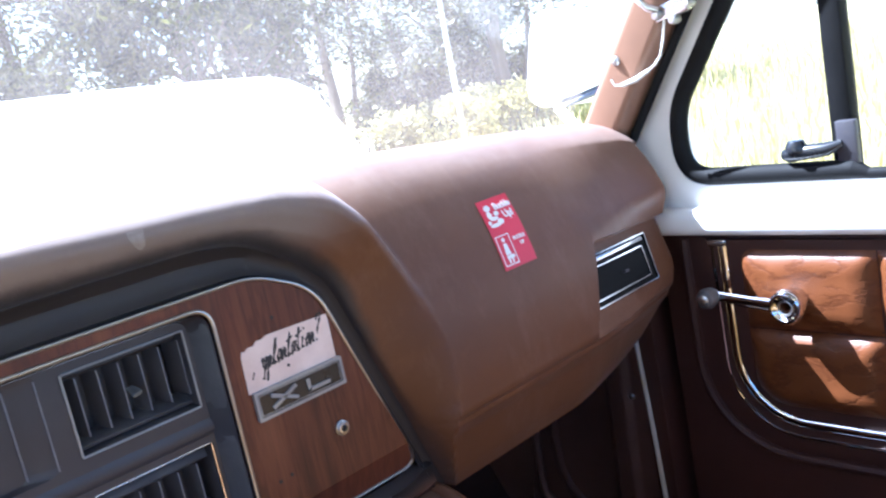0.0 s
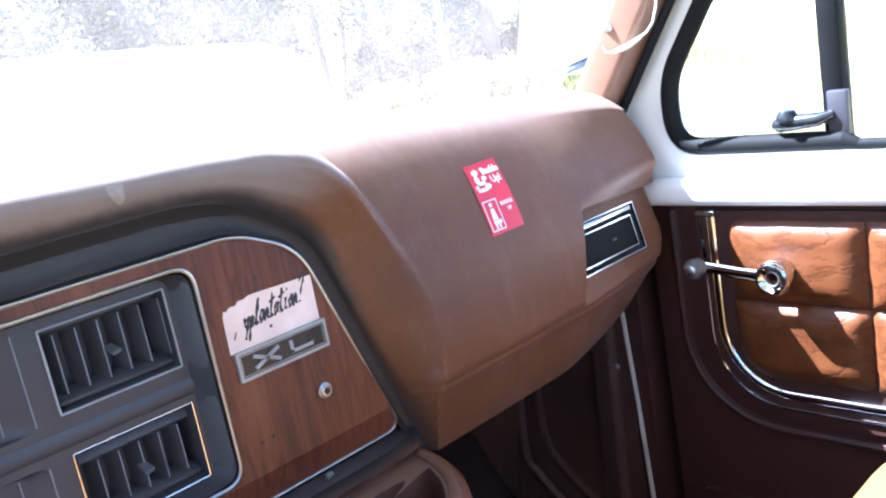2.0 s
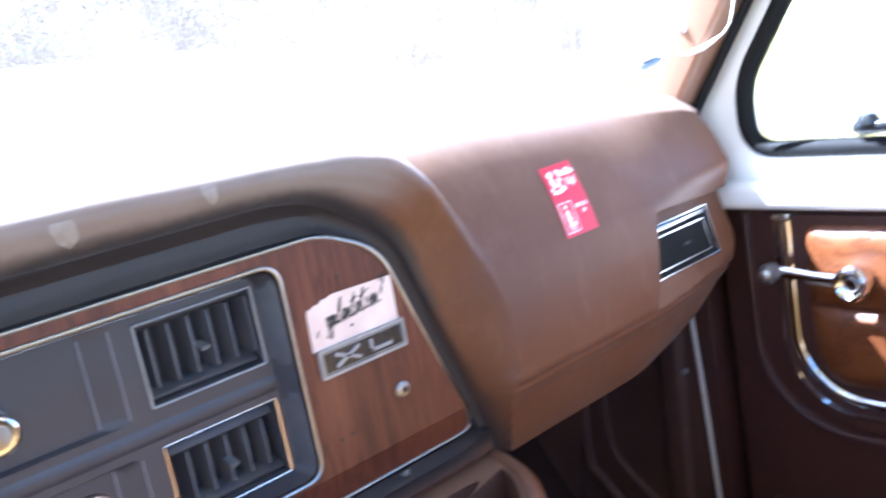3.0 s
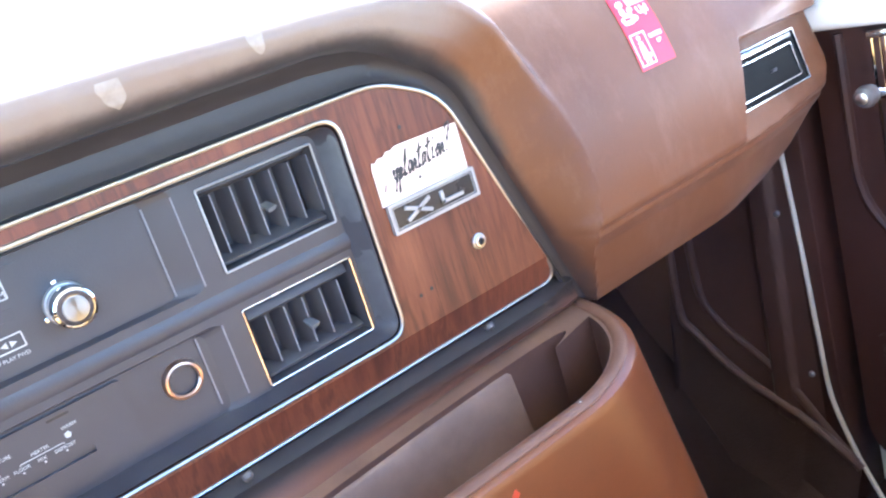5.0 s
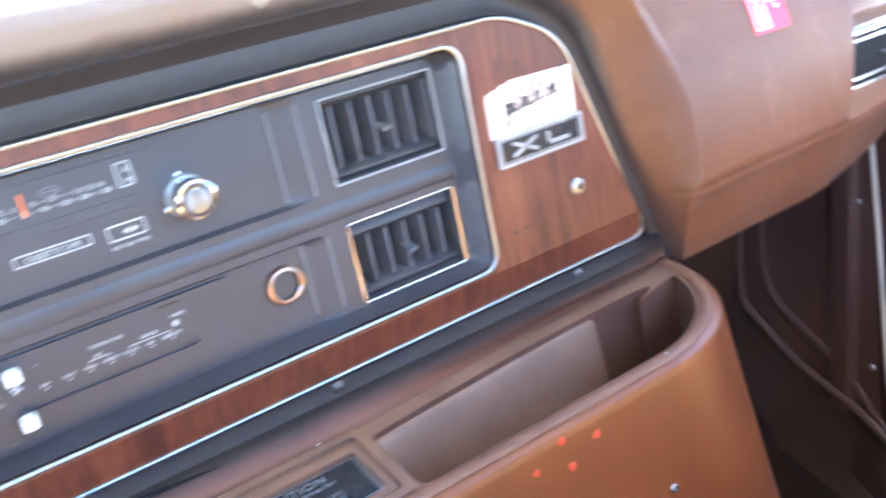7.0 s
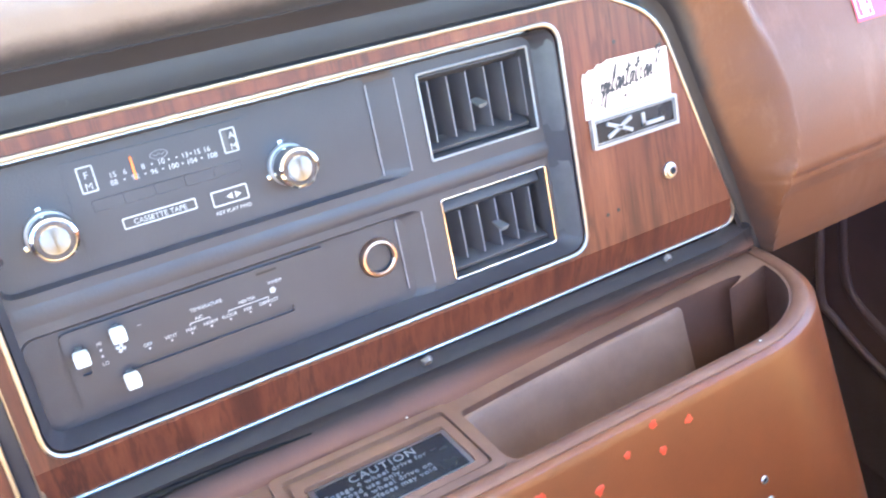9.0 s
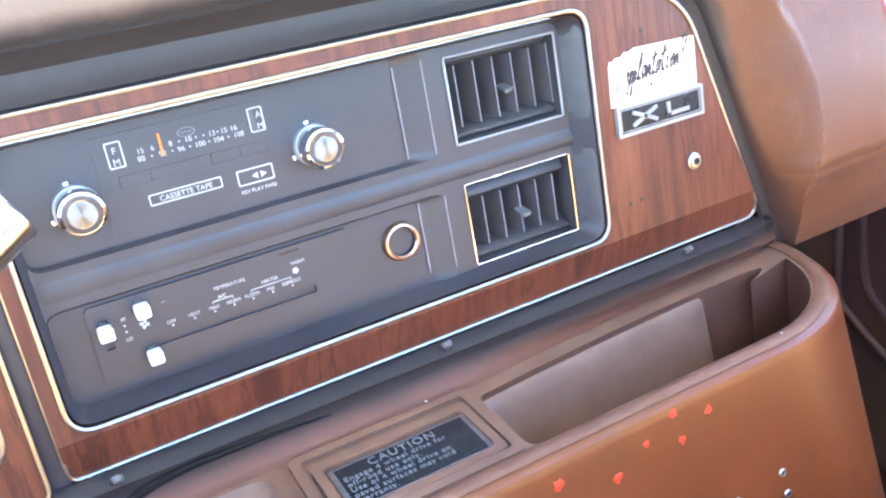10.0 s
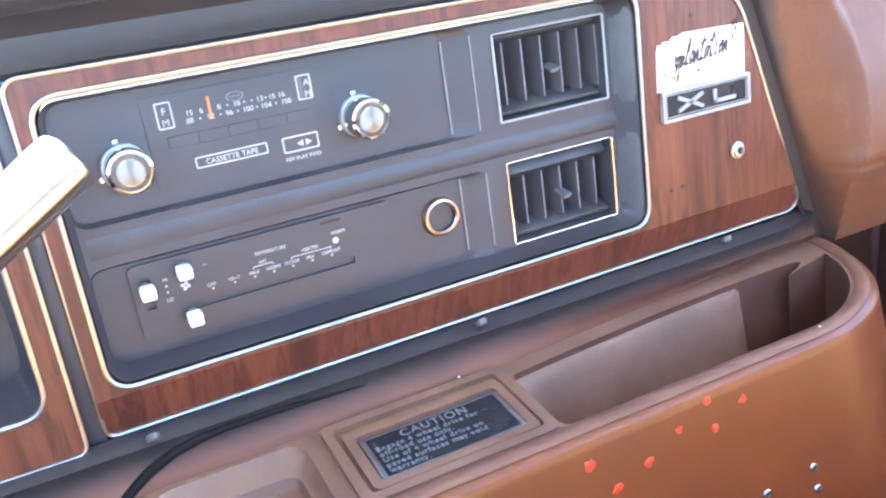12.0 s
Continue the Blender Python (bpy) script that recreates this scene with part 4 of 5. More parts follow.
def build_badge_and_paper():
    y = WOOD_Y
    b = thing("trim_badge", "dark badge with bright border and letters on the wood panel", "badge")
    part("plate", plate(rect(0.1262, 0.2108, -0.0248, -0.0018, 0.0008, 2), [], y - 0.0030, y), BLACKGLOSS, b, smooth=False)
    part("border", plate(rect(0.1257, 0.2113, -0.0253, -0.0013, 0.0012, 2), [rect(0.1283, 0.2087, -0.0227, -0.0039, 0.0008, 2)], y - 0.0042, y - 0.0005), SILVER, b, "bright raised border", False)
    part("inner_border", plate(rect(0.1292, 0.2078, -0.0218, -0.0048, 0.0006, 2), [rect(0.1298, 0.2072, -0.0212, -0.0054, 0.0004, 2)], y - 0.0036, y - 0.0029), SILVER, b, smooth=False)
    for x0, x1, z0, z1 in ((0.1400, 0.1640, -0.0185, -0.0080), (0.1640, 0.1400, -0.0185, -0.0080)):
        d = Vector((x1 - x0, 0, z1 - z0))
        m = Matrix.Translation(((x0 + x1) / 2, y - 0.0038, (z0 + z1) / 2)) @ Matrix.Rotation(-math.atan2(d.z, d.x), 4, "Y")
        part("letter_stroke", moved(box(-d.length / 2, d.length / 2, -0.001, 0.001, -0.0016, 0.0016, 0.0004, 1), m), SILVER, b)
    part("letter_stroke", box(0.1738, 0.1772, y - 0.0048, y - 0.0028, -0.0185, -0.0080, 0.0004, 1), SILVER, b)
    part("letter_stroke", box(0.1738, 0.1960, y - 0.0048, y - 0.0028, -0.0187, -0.0156, 0.0004, 1), SILVER, b)
    p = thing("paper_note", "torn worn paper note with black handwriting stuck above the badge", "paper note")
    edge = [(0.1235, -0.0015), (0.2085, -0.0015), (0.2088, 0.0365), (0.1500, 0.0385), (0.1450, 0.0365), (0.1405, 0.0370), (0.1370, 0.0340), (0.1322, 0.0345), (0.1285, 0.0320), (0.1262, 0.0330), (0.1245, 0.0285)]
    part("sheet", plate(edge, [], y - 0.0012, y - 0.0002), PAPER, p, smooth=False)
    # handwriting: slanted joined letters, each drawn with a pen of uneven width; strokes in letter widths and x-heights
    script = {
        "y": (((0.0, 1.0), (0.1, 0.3), (0.5, 0.25), (0.85, 1.0), (0.6, 0.1), (0.35, -0.7)),),
        "p": (((0.2, 0.9), (0.12, -0.95), (0.18, 0.1), (0.6, 0.95), (0.85, 0.6), (0.5, 0.0), (1.0, 0.3)),),
        "l": (((0.1, 0.1), (0.6, 1.2), (0.75, 2.0), (0.5, 1.9), (0.35, 0.6), (0.45, 0.0), (0.9, 0.2)),),
        "a": (((0.85, 0.85), (0.4, 1.0), (0.1, 0.5), (0.3, 0.0), (0.7, 0.4), (0.9, 1.0), (0.8, 0.2), (1.1, 0.2)),),
        "n": (((0.0, 0.9), (0.12, 0.0), (0.2, 0.4), (0.5, 0.95), (0.75, 0.8), (0.7, 0.1), (1.1, 0.2)),),
        "t": (((0.55, 1.9), (0.35, 0.6), (0.45, 0.0), (0.9, 0.2)), ((-0.2, 1.25), (1.2, 1.5))),
        "i": (((0.4, 1.0), (0.35, 0.1), (0.9, 0.2)), ((0.55, 1.5), (0.62, 1.68))),
        "o": (((0.6, 1.0), (0.15, 0.6), (0.3, 0.05), (0.8, 0.4), (0.6, 1.0), (1.05, 0.9))),
        "?": (((0.1, 1.7), (0.5, 2.15), (1.1, 2.1), (1.0, 1.6), (0.6, 1.1), (0.5, 0.6)), ((0.4, 0.05), (0.45, 0.2))),
    }
    pen = random.Random(4)
    for i, ch in enumerate("yplantation?"):
        strokes = script[ch] if ch != "o" else (script[ch],)
        for line in strokes:
            pts = []
            for (u0, v0), (u1, v1) in zip(line, line[1:]):
                pts += [(u0 + (u1 - u0) * k / 4, v0 + (v1 - v0) * k / 4) for k in range(4)]
            pts.append(line[-1])
            place = []
            for u, v in pts:
                px = 0.1395 + (i + 0.95 * u) * 0.00470 + (0.0006 if i > 10 else 0)
                place.append((px + v * 0.0100 * 0.28, y - 0.0013, 0.0126 + v * 0.0100 + (px - 0.1418) * 0.10))
            width = [max(0.00060, 0.00092 + 0.00036 * math.sin(1.3 * k + i) * (1 if ch != "y" else 1.8)) for k in range(len(place))]
            part("pen_stroke", tube(place, width, 6, flat=((0, 1, 0), 0.2)), INK_BLACK, p)
    part("dot", moved(lathe(((0, 0.0003), (0.0014, 0.0003), (0.0014, 0)), 10), pose(0.1630, y - 0.0012, 0.0085, 90, 0, 0)), INK_BLACK, p)
    part("stroke", moved(box(-0.0005, 0.0005, -0.0003, 0, -0.003, 0.003), pose(0.1310, y - 0.0012, 0.0115, 0, 25, 0)), INK_BLACK, p)
    s = thing("jack_socket", "small round steel socket in the wood panel", "socket")
    part("nut", moved(lathe(((0.0028, 0.0010), (0.0030, 0.0045), (0.0048, 0.0042), (0.0056, 0.0025), (0.0066, 0.0022), (0.0066, 0.0)), 20), pose(0.1984, y, -0.0614, 90, 0, 0)), STEEL, s)
    part("bore", moved(lathe(((0, 0.0015), (0.0028, 0.0015), (0.0028, 0.0)), 16), pose(0.1984, y, -0.0614, 90, 0, 0)), INK_BLACK, s)


def build_end_vent(dash):
    ax, az = Vector((0.1333, 0.0092, -0.0038)) / 0.122, Vector((0.0133, 0.0219, 0.0521)) / 0.058
    m = Matrix((ax, az.cross(ax).normalized(), az)).transposed().to_4x4()
    m.translation = Vector((0.5947, -0.0315, -0.0420)) + ax * 0.006
    v = part("end_vent", moved(box(-0.086, 0.0535, 0.0, 0.02, -0.0285, 0.0285, 0.002), m), RUBBER, dash, "black end vent with bright rims")
    for name, x0, x1, z0, z1, w in (("rim", -0.087, 0.0550, -0.0290, 0.0290, 0.0017), ("inner_rim", -0.082, 0.0430, -0.0215, 0.0155, 0.0014)):
        part(name, moved(plate(rect(x0, x1, z0, z1, 0.002, 2), [rect(x0 + w, x1 - w, z0 + w, z1 - w, 0.001, 2)], -0.0022, 0.001), m), CHROME, v, "bright rim", False)
    part("roller", moved(box(-0.083, 0.046, -0.004, 0.004, 0.0195, 0.0265, 0.002, 3), m), CHROME, v, "bright roller bar")
    part("thumb_tab", moved(box(-0.004, 0.004, -0.003, 0.003, -0.0015, 0.0015, 0.001), m @ pose(0.0, -0.001, -0.004)), BLACK, v)


def build_sticker():
    s = thing("seat_belt_sticker", "red seat belt reminder sticker with white figures and words", "sticker")

    def lay(x, z, lift=0.0):
        return Vector((x, dash_depth(x, z) - 0.0004 - lift, z))

    def to_face(u, v, lift):
        # u, v from 0 to 1 over the sticker, slightly turned on the pad
        x = 0.404 + u * 0.0465 + v * 0.008
        z = 0.0140 + v * 0.0665
        return lay(x, z, lift)

    rows = [[to_face(u, v, 0.0006) for u in np.linspace(0, 1, 8)] for v in np.linspace(0, 1, 14)]
    part("sheet", grid(rows), RED, s)

    def blot(name, poly, lift=0.0011):
        bm = bmesh.new()
        bm.faces.new([bm.verts.new(to_face(u, v, lift)) for u, v in poly])
        part(name, bm, STICKERWHITE, s, smooth=False)

    def disc(u, v, ru, rv, n=12):
        return [(u + ru * math.cos(2 * math.pi * k / n), v + rv * math.sin(2 * math.pi * k / n)) for k in range(n)]
    for u, v, a, b in ((0.22, 0.88, 0.10, 0.045), (0.20, 0.78, 0.07, 0.06), (0.30, 0.72, 0.13, 0.028), (0.42, 0.78, 0.08, 0.035), (0.26, 0.63, 0.17, 0.028), (0.44, 0.66, 0.10, 0.04), (0.12, 0.68, 0.05, 0.03)):
        blot("figure_shape", disc(u, v, a, b))
    # pictogram in a white frame
    for u0, u1, v0, v1 in ((0.05, 0.47, 0.05, 0.065), (0.05, 0.47, 0.465, 0.48), (0.05, 0.075, 0.05, 0.48), (0.445, 0.47, 0.05, 0.48)):
        blot("frame_bar", [(u0, v0), (u1, v0), (u1, v1), (u0, v1)])
    blot("figure_shape", disc(0.25, 0.41, 0.05, 0.032))
    blot("figure_shape", [(0.17, 0.20), (0.33, 0.20), (0.30, 0.36), (0.20, 0.36)])
    blot("figure_shape", [(0.17, 0.14), (0.40, 0.14), (0.40, 0.19), (0.17, 0.19)])
    blot("figure_shape", [(0.19, 0.08), (0.24, 0.08), (0.24, 0.14), (0.19, 0.14)])
    blot("figure_shape", [(0.29, 0.08), (0.34, 0.08), (0.34, 0.14), (0.29, 0.14)])

    def write(body, size, u, v):
        p, q, w = to_face(u, v, 0.0012), to_face(u + 0.1, v, 0.0012), to_face(u, v + 0.1, 0.0012)
        ax, az = (q - p).normalized(), (w - p).normalized()
        n = ax.cross(az).normalized()
        az = n.cross(ax)
        m = Matrix((ax, az, n)).transposed().to_4x4()
        m.translation = p
        words(body, size, m, STICKERWHITE, s, depth=0.0001, space=0.9, bold=size * 0.035)
    write("Buckle", 0.0102, 0.43, 0.83)
    write("Up!", 0.0108, 0.60, 0.69)
    write("BUCKLE", 0.0052, 0.55, 0.36)
    write("UP", 0.0052, 0.70, 0.27)


# ---------------------------------------------------------------- console tray under the dashboard
def console_top(x, y):
    return -0.1665 + (y + 0.035) * 0.145


def build_console():
    c = thing("console_tray", "orange-brown moulded tray unit under the dashboard, marked with red spots", "console")
    # plan outline of the rim: front edge, rounded right end, back
    front, back, right = -0.1235, -0.030, 0.2950

    def round_end(r, f, a, b, n=30):
        """The rounded right end, from the front edge to the side."""
        out = []
        for k in range(n + 1):
            th = math.pi / 2 * (1 - k / n)
            out.append((r - a + a * math.cos(th), f + b - b * math.sin(th) ** (2 / 2.6)))
        return out

    def outline(z):
        g = console_top(0, -0.12) - z                   # how far below the rim
        f = front - 0.0040 * smooth01(0, 0.004, g) - 0.068 * max(g, 0)
        r = right + 0.0040 * smooth01(0, 0.004, g) + 0.17 * max(g, 0)
        return [(x, f) for x in np.linspace(-0.62, r - 0.13, 12)] + round_end(r, f, 0.125, 0.124) + [(r, 0.10), (r, 0.30)]
    base = outline(console_top(0, -0.12))
    rows = []
    for d in (0.0, 0.0015, 0.003, 0.0045, 0.012, 0.02, 0.05, 0.10, 0.18, 0.30, 0.44):
        o = outline(console_top(0, -0.12) - d)
        row = []
        for (bx, by), (x, y) in zip(base, o):
            row.append((x, y, console_top(bx, max(by, -0.16)) * (1 - smooth01(0.0, 0.2, d)) + console_top(0, -0.12) * smooth01(0.0, 0.2, d) - d))
        rows.append(row)
    part("shell", grid(rows), BROWN, c, "orange-brown front and side")

    # flat top with the openings of the long bin and of a shallow dish
    def level(loop, down=0.0):
        return [(x, y, console_top(x, y) - down) for x, y in loop]

    def bin_back(x):
        return table(((-0.0413, -0.0449), (0.0082, -0.0405), (0.0908, -0.0352), (0.166, -0.0324), (0.30, -0.0316)), x)

    whole = [(-0.62, front)] + round_end(right, front, 0.125, 0.124) + [(right, 0.02), (-0.62, 0.02)]
    end = [p for p in round_end(right - 0.0165, front + 0.0110, 0.1120, 0.1090) if p[1] < -0.036]
    opening = rounded([(-0.040, front + 0.0110), (0.0, front + 0.0110)], 0, 2)[1:] + end + rounded([(end[-1][0] - 0.003, -0.0318)] + [(x, bin_back(x)) for x in (0.166, 0.0908, 0.0082, -0.0405)] + [(-0.0415, front + 0.0110), (0.0, front + 0.0110)], (0.008, 0.002, 0.002, 0.002, 0.006, 0.012, 0), 5)[:-1]
    dish = rect(-0.290, -0.192, -0.1165, -0.0345, 0.016, 6)
    bm = bmesh.new()
    for loop in (whole, opening, dish):
        vs = [bm.verts.new(p) for p in level(loop)]
        for a, b in zip(vs, vs[1:] + vs[:1]):
            bm.edges.new((a, b))
    bmesh.ops.triangle_fill(bm, edges=bm.edges[:], use_beauty=True)
    part("tray_top", bm, TRAYGREY, c, "dusty brown tray top", False)

    def shrunk(loop, k):
        cx, cy = sum(p[0] for p in loop) / len(loop), sum(p[1] for p in loop) / len(loop)
        return [(cx + (x - cx) * (1 - k), cy + (y - cy) * (1 - k * 1.5)) for x, y in loop]
    bm = grid([level(dish), level(shrunk(dish, 0.03), 0.004), level(shrunk(dish, 0.16), 0.0120), level(shrunk(dish, 0.18), 0.0125), level(shrunk(dish, 0.22), 0.0200), level(shrunk(dish, 0.6), 0.021)], True)
    part("dish", bm, TRAYGREY, c, "shallow brown dish")
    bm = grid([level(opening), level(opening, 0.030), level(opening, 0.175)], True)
    part("bin_wall", bm, BINSHADE, c, "brown wall of the deep pocket, darkened for shade")
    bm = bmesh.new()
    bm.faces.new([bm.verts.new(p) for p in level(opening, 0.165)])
    part("bin_floor", bm, BINSHADE, c, smooth=False)
    # stepped back of the bin, steep and dusty, starting under a dark edge and ending short of the deep pocket
    rows = []
    for x in list(np.linspace(-0.040, -0.012, 18)) + list(np.linspace(0.0, 0.178, 12)) + [0.1805, 0.1815]:
        lift = (1 - min(max((x + 0.040) / 0.026, 0), 1)) ** 2
        edge = 0.002 * smooth01(0.177, 0.1815, x)
        nose = bin_back(x)
        row = []
        for y, d in ((0.0006, 0.0046), (-0.0008, 0.0052), (-0.0030, 0.0080), (-0.0050, 0.020), (-0.0095, 0.046), (-0.0135, 0.071), (-0.0195, 0.078), (-0.070, 0.082)):
            row.append((x, nose + y + edge, console_top(x, nose + y) - edge * 0.5 - 0.0046 - (d - 0.0046) * (1 - lift)))
        rows.append(row)
    rows.append([(0.1820, y + 0.002, -0.34) for x, y, z in rows[-1]])
    part("bin_step", grid(rows), TRAYGREY, c, "dusty brown stepped back of the bin")
    bead = [(x, y, console_top(x, y) + 0.0004) for x, y in [(v, front + 0.0050) for v in np.linspace(-0.62, right - 0.14, 10)] + round_end(right - 0.0068, front + 0.0050, 0.1195, 0.1170)]
    part("rim_bead", tube(bead + [(right - 0.0068, 0.01, console_top(0, 0.01))], 0.0064, 14, flat=((0, 0, 1), 0.50)), RIMBROWN, c, "rounded worn rim")
    # raised frame round the warning plate
    lean = math.degrees(math.atan(0.145))

    def on_tray(x, y, up=0.0):
        return pose(x, y, console_top(0, y) + up, lean, 0, 0)
    for x, y, a, hole, h in ((-0.1125, -0.0735, (0.0675, 0.0408), (0.0605, 0.0340), 0.0020), (-0.1118, -0.0772, (0.0580, 0.0298), (0.0514, 0.0232), 0.0036)):
        bm = plate(rect(-a[0], a[0], -a[1], a[1], 0.006), [rect(-hole[0], hole[0], -hole[1], hole[1], 0.004)], -0.004, h)
        edges = [e for e in bm.edges if len(e.link_faces) == 2 and e.calc_face_angle(0) > 1.2 and all(v.co.y > 0 for v in e.verts)]
        bmesh.ops.bevel(bm, geom=edges, offset=0.0009, segments=2, affect="EDGES")
        part("plate_frame", moved(bm, on_tray(x, y) @ pose(0, 0, 0, -90, 0, 0)), TRAYGREY, c, "raised brown frame", False)
    # warning plate
    pl = part("warning_plate", moved(box(-0.0505, 0.0505, -0.0222, 0.0222, -0.001, 0.001, 0.0006, 1), on_tray(-0.1108, -0.0785, 0.0012)), STEEL, c, "black and silver warning plate")
    m = on_tray(-0.1108, -0.0785, 0.0024)
    part("field", moved(box(-0.0468, 0.0468, -0.0190, 0.0190, -0.0004, 0.0003), m), BLACKGLOSS, pl)
    for s, size, x, yy in (("CAUTION", 0.0098, -0.025, 0.0105), ("Engage 4 wheel drive for", 0.0062, -0.0445, 0.0045), ("off-road use only.", 0.0062, -0.0445, -0.0011),
                           ("Use of 4 wheel drive on", 0.0062, -0.0445, -0.0067), ("paved surfaces may void", 0.0062, -0.0445, -0.0123), ("warranty.", 0.0062, -0.0445, -0.0177)):
        words(s, size, m @ pose(x, yy, 0.0006), INK_GREY, pl, depth=0.0002, space=1.15)
    for k, (x, z, r) in enumerate(((0.0615, -0.1895, 0.0042), (0.0918, -0.1990, 0.0040), (0.036, -0.2015, 0.0038), (0.066, -0.2115, 0.0040), (0.009, -0.2155, 0.0046), (-0.036, -0.2000, 0.0052), (-0.017, -0.2240, 0.0050))):
        y = front - 0.0040 - 0.068 * (console_top(0, -0.12) - z)
        bm = bmesh.new()
        bmesh.ops.create_icosphere(bm, subdivisions=3, radius=r * 0.82)
        for v in bm.verts:
            v.co.y *= 0.14
            v.co *= 1 + 0.55 * noise.noise(v.co * 420 + Vector((k * 7.1, 0, 0)))
        part("red_spot", moved(bm, Matrix.Translation((x, y, z))), REDPAINT, c, "dab of red paint")
    for x, z in ((0.153, -0.2765), (0.156, -0.2955), (0.107, -0.2795)):
        y = front - 0.0040 - 0.068 * (console_top(0, -0.12) - z)
        ring = part("eyelet", moved(lathe(((0.0017, 0.0004), (0.0019, 0.0013), (0.0030, 0.0013), (0.0036, 0.0005), (0.0036, -0.001)), 16), pose(x, y, z, 90, 0, 0)), STEEL, c, "small steel eyelet")
        part("bore", moved(lathe(((0, 0.0004), (0.0017, 0.0005), (0.0018, -0.001)), 12), pose(x, y, z, 90, 0, 0)), INK_BLACK, ring)
    for x, y, z in ((0.1763, -0.1190, -0.1755), (-0.075, -0.033, -0.1625)):
        part("paint_fleck", moved(lathe(((0, 0.0006), (0.0007, 0.0004), (0.0010, 0)), 8), pose(x, y, z + 0.001)), WHITEPLASTIC, c, "white fleck")


# ---------------------------------------------------------------- instrument cluster and gear lever
def build_cluster():
    strip = box(-0.3150, -0.3025, -0.0120, 0.010, -0.134, 0.088, 0.001)
    c = thing("instrument_cluster", "woodgrain framed instrument cluster with a dark lens", "instrument cluster")
    out = rect(-0.72, -0.3145, -0.134, 0.0875, 0.008)
    inn = rect(-0.70, -0.328, -0.102, 0.074, 0.017, 6)
    part("wood_frame", plate(out, [inn], WOOD_Y, 0.01), WOOD, c, smooth=False)
    part("outer_trim", tube([(x, WOOD_Y - 0.0006, z) for x, z in out], 0.0015, 8, True), TRIM, c)
    part("inner_trim", tube([(x, WOOD_Y - 0.0005, z) for x, z in inn], 0.0018, 8, True), TRIM, c)
    part("joint_strip", strip, BLACK, c, "black joint strip beside the frame")
    part("hood", funnel(inn, rect(-0.69, -0.338, -0.092, 0.066, 0.014, 6), WOOD_Y, 0.030), BLACK, c, smooth=False)
    for x, r in ((-0.395, 0.05), (-0.52, 0.055)):
        part("gauge_ring", moved(lathe(((r, 0.004), (r * 0.96, 0.005), (r * 0.95, 0.0)), 40), pose(x, 0.0295, -0.02, 90, 0, 0)), STEEL, c)


def build_lever():
    s = thing("steering_column", "dark brown steering column with a chrome gear lever", "steering column")
    part("column", tube([(-0.50, 0.02, -0.10), (-0.50, -0.20, -0.02), (-0.50, -0.26, 0.0)], [0.045, 0.045, 0.04], 24), DARKBROWN, s)
    part("lever", tube([(-0.475, -0.20, -0.035), (-0.42, -0.185, -0.02), (-0.36, -0.165, 0.010), (-0.325, -0.155, 0.034), (-0.292, -0.1485, 0.054), (-0.2835, -0.1465, 0.0588), (-0.2822, -0.1462, 0.0596), (-0.2818, -0.1461, 0.0598), (-0.2826, -0.1463, 0.0594)], [0.009, 0.010, 0.012, 0.0130, 0.0138, 0.0138, 0.0132, 0.0118, 0.0105], 28), CHROME, s, "chrome gear lever with a broad end")


# ---------------------------------------------------------------- passenger door
DOOR_X = 0.735


def on_door(bm):
    """Lay something drawn with plate() (x, depth, z) on the door: x becomes the length rearward."""
    for v in bm.verts:
        v.co = Vector((DOOR_X + v.co.y, -v.co.x, v.co.z))
    return bm


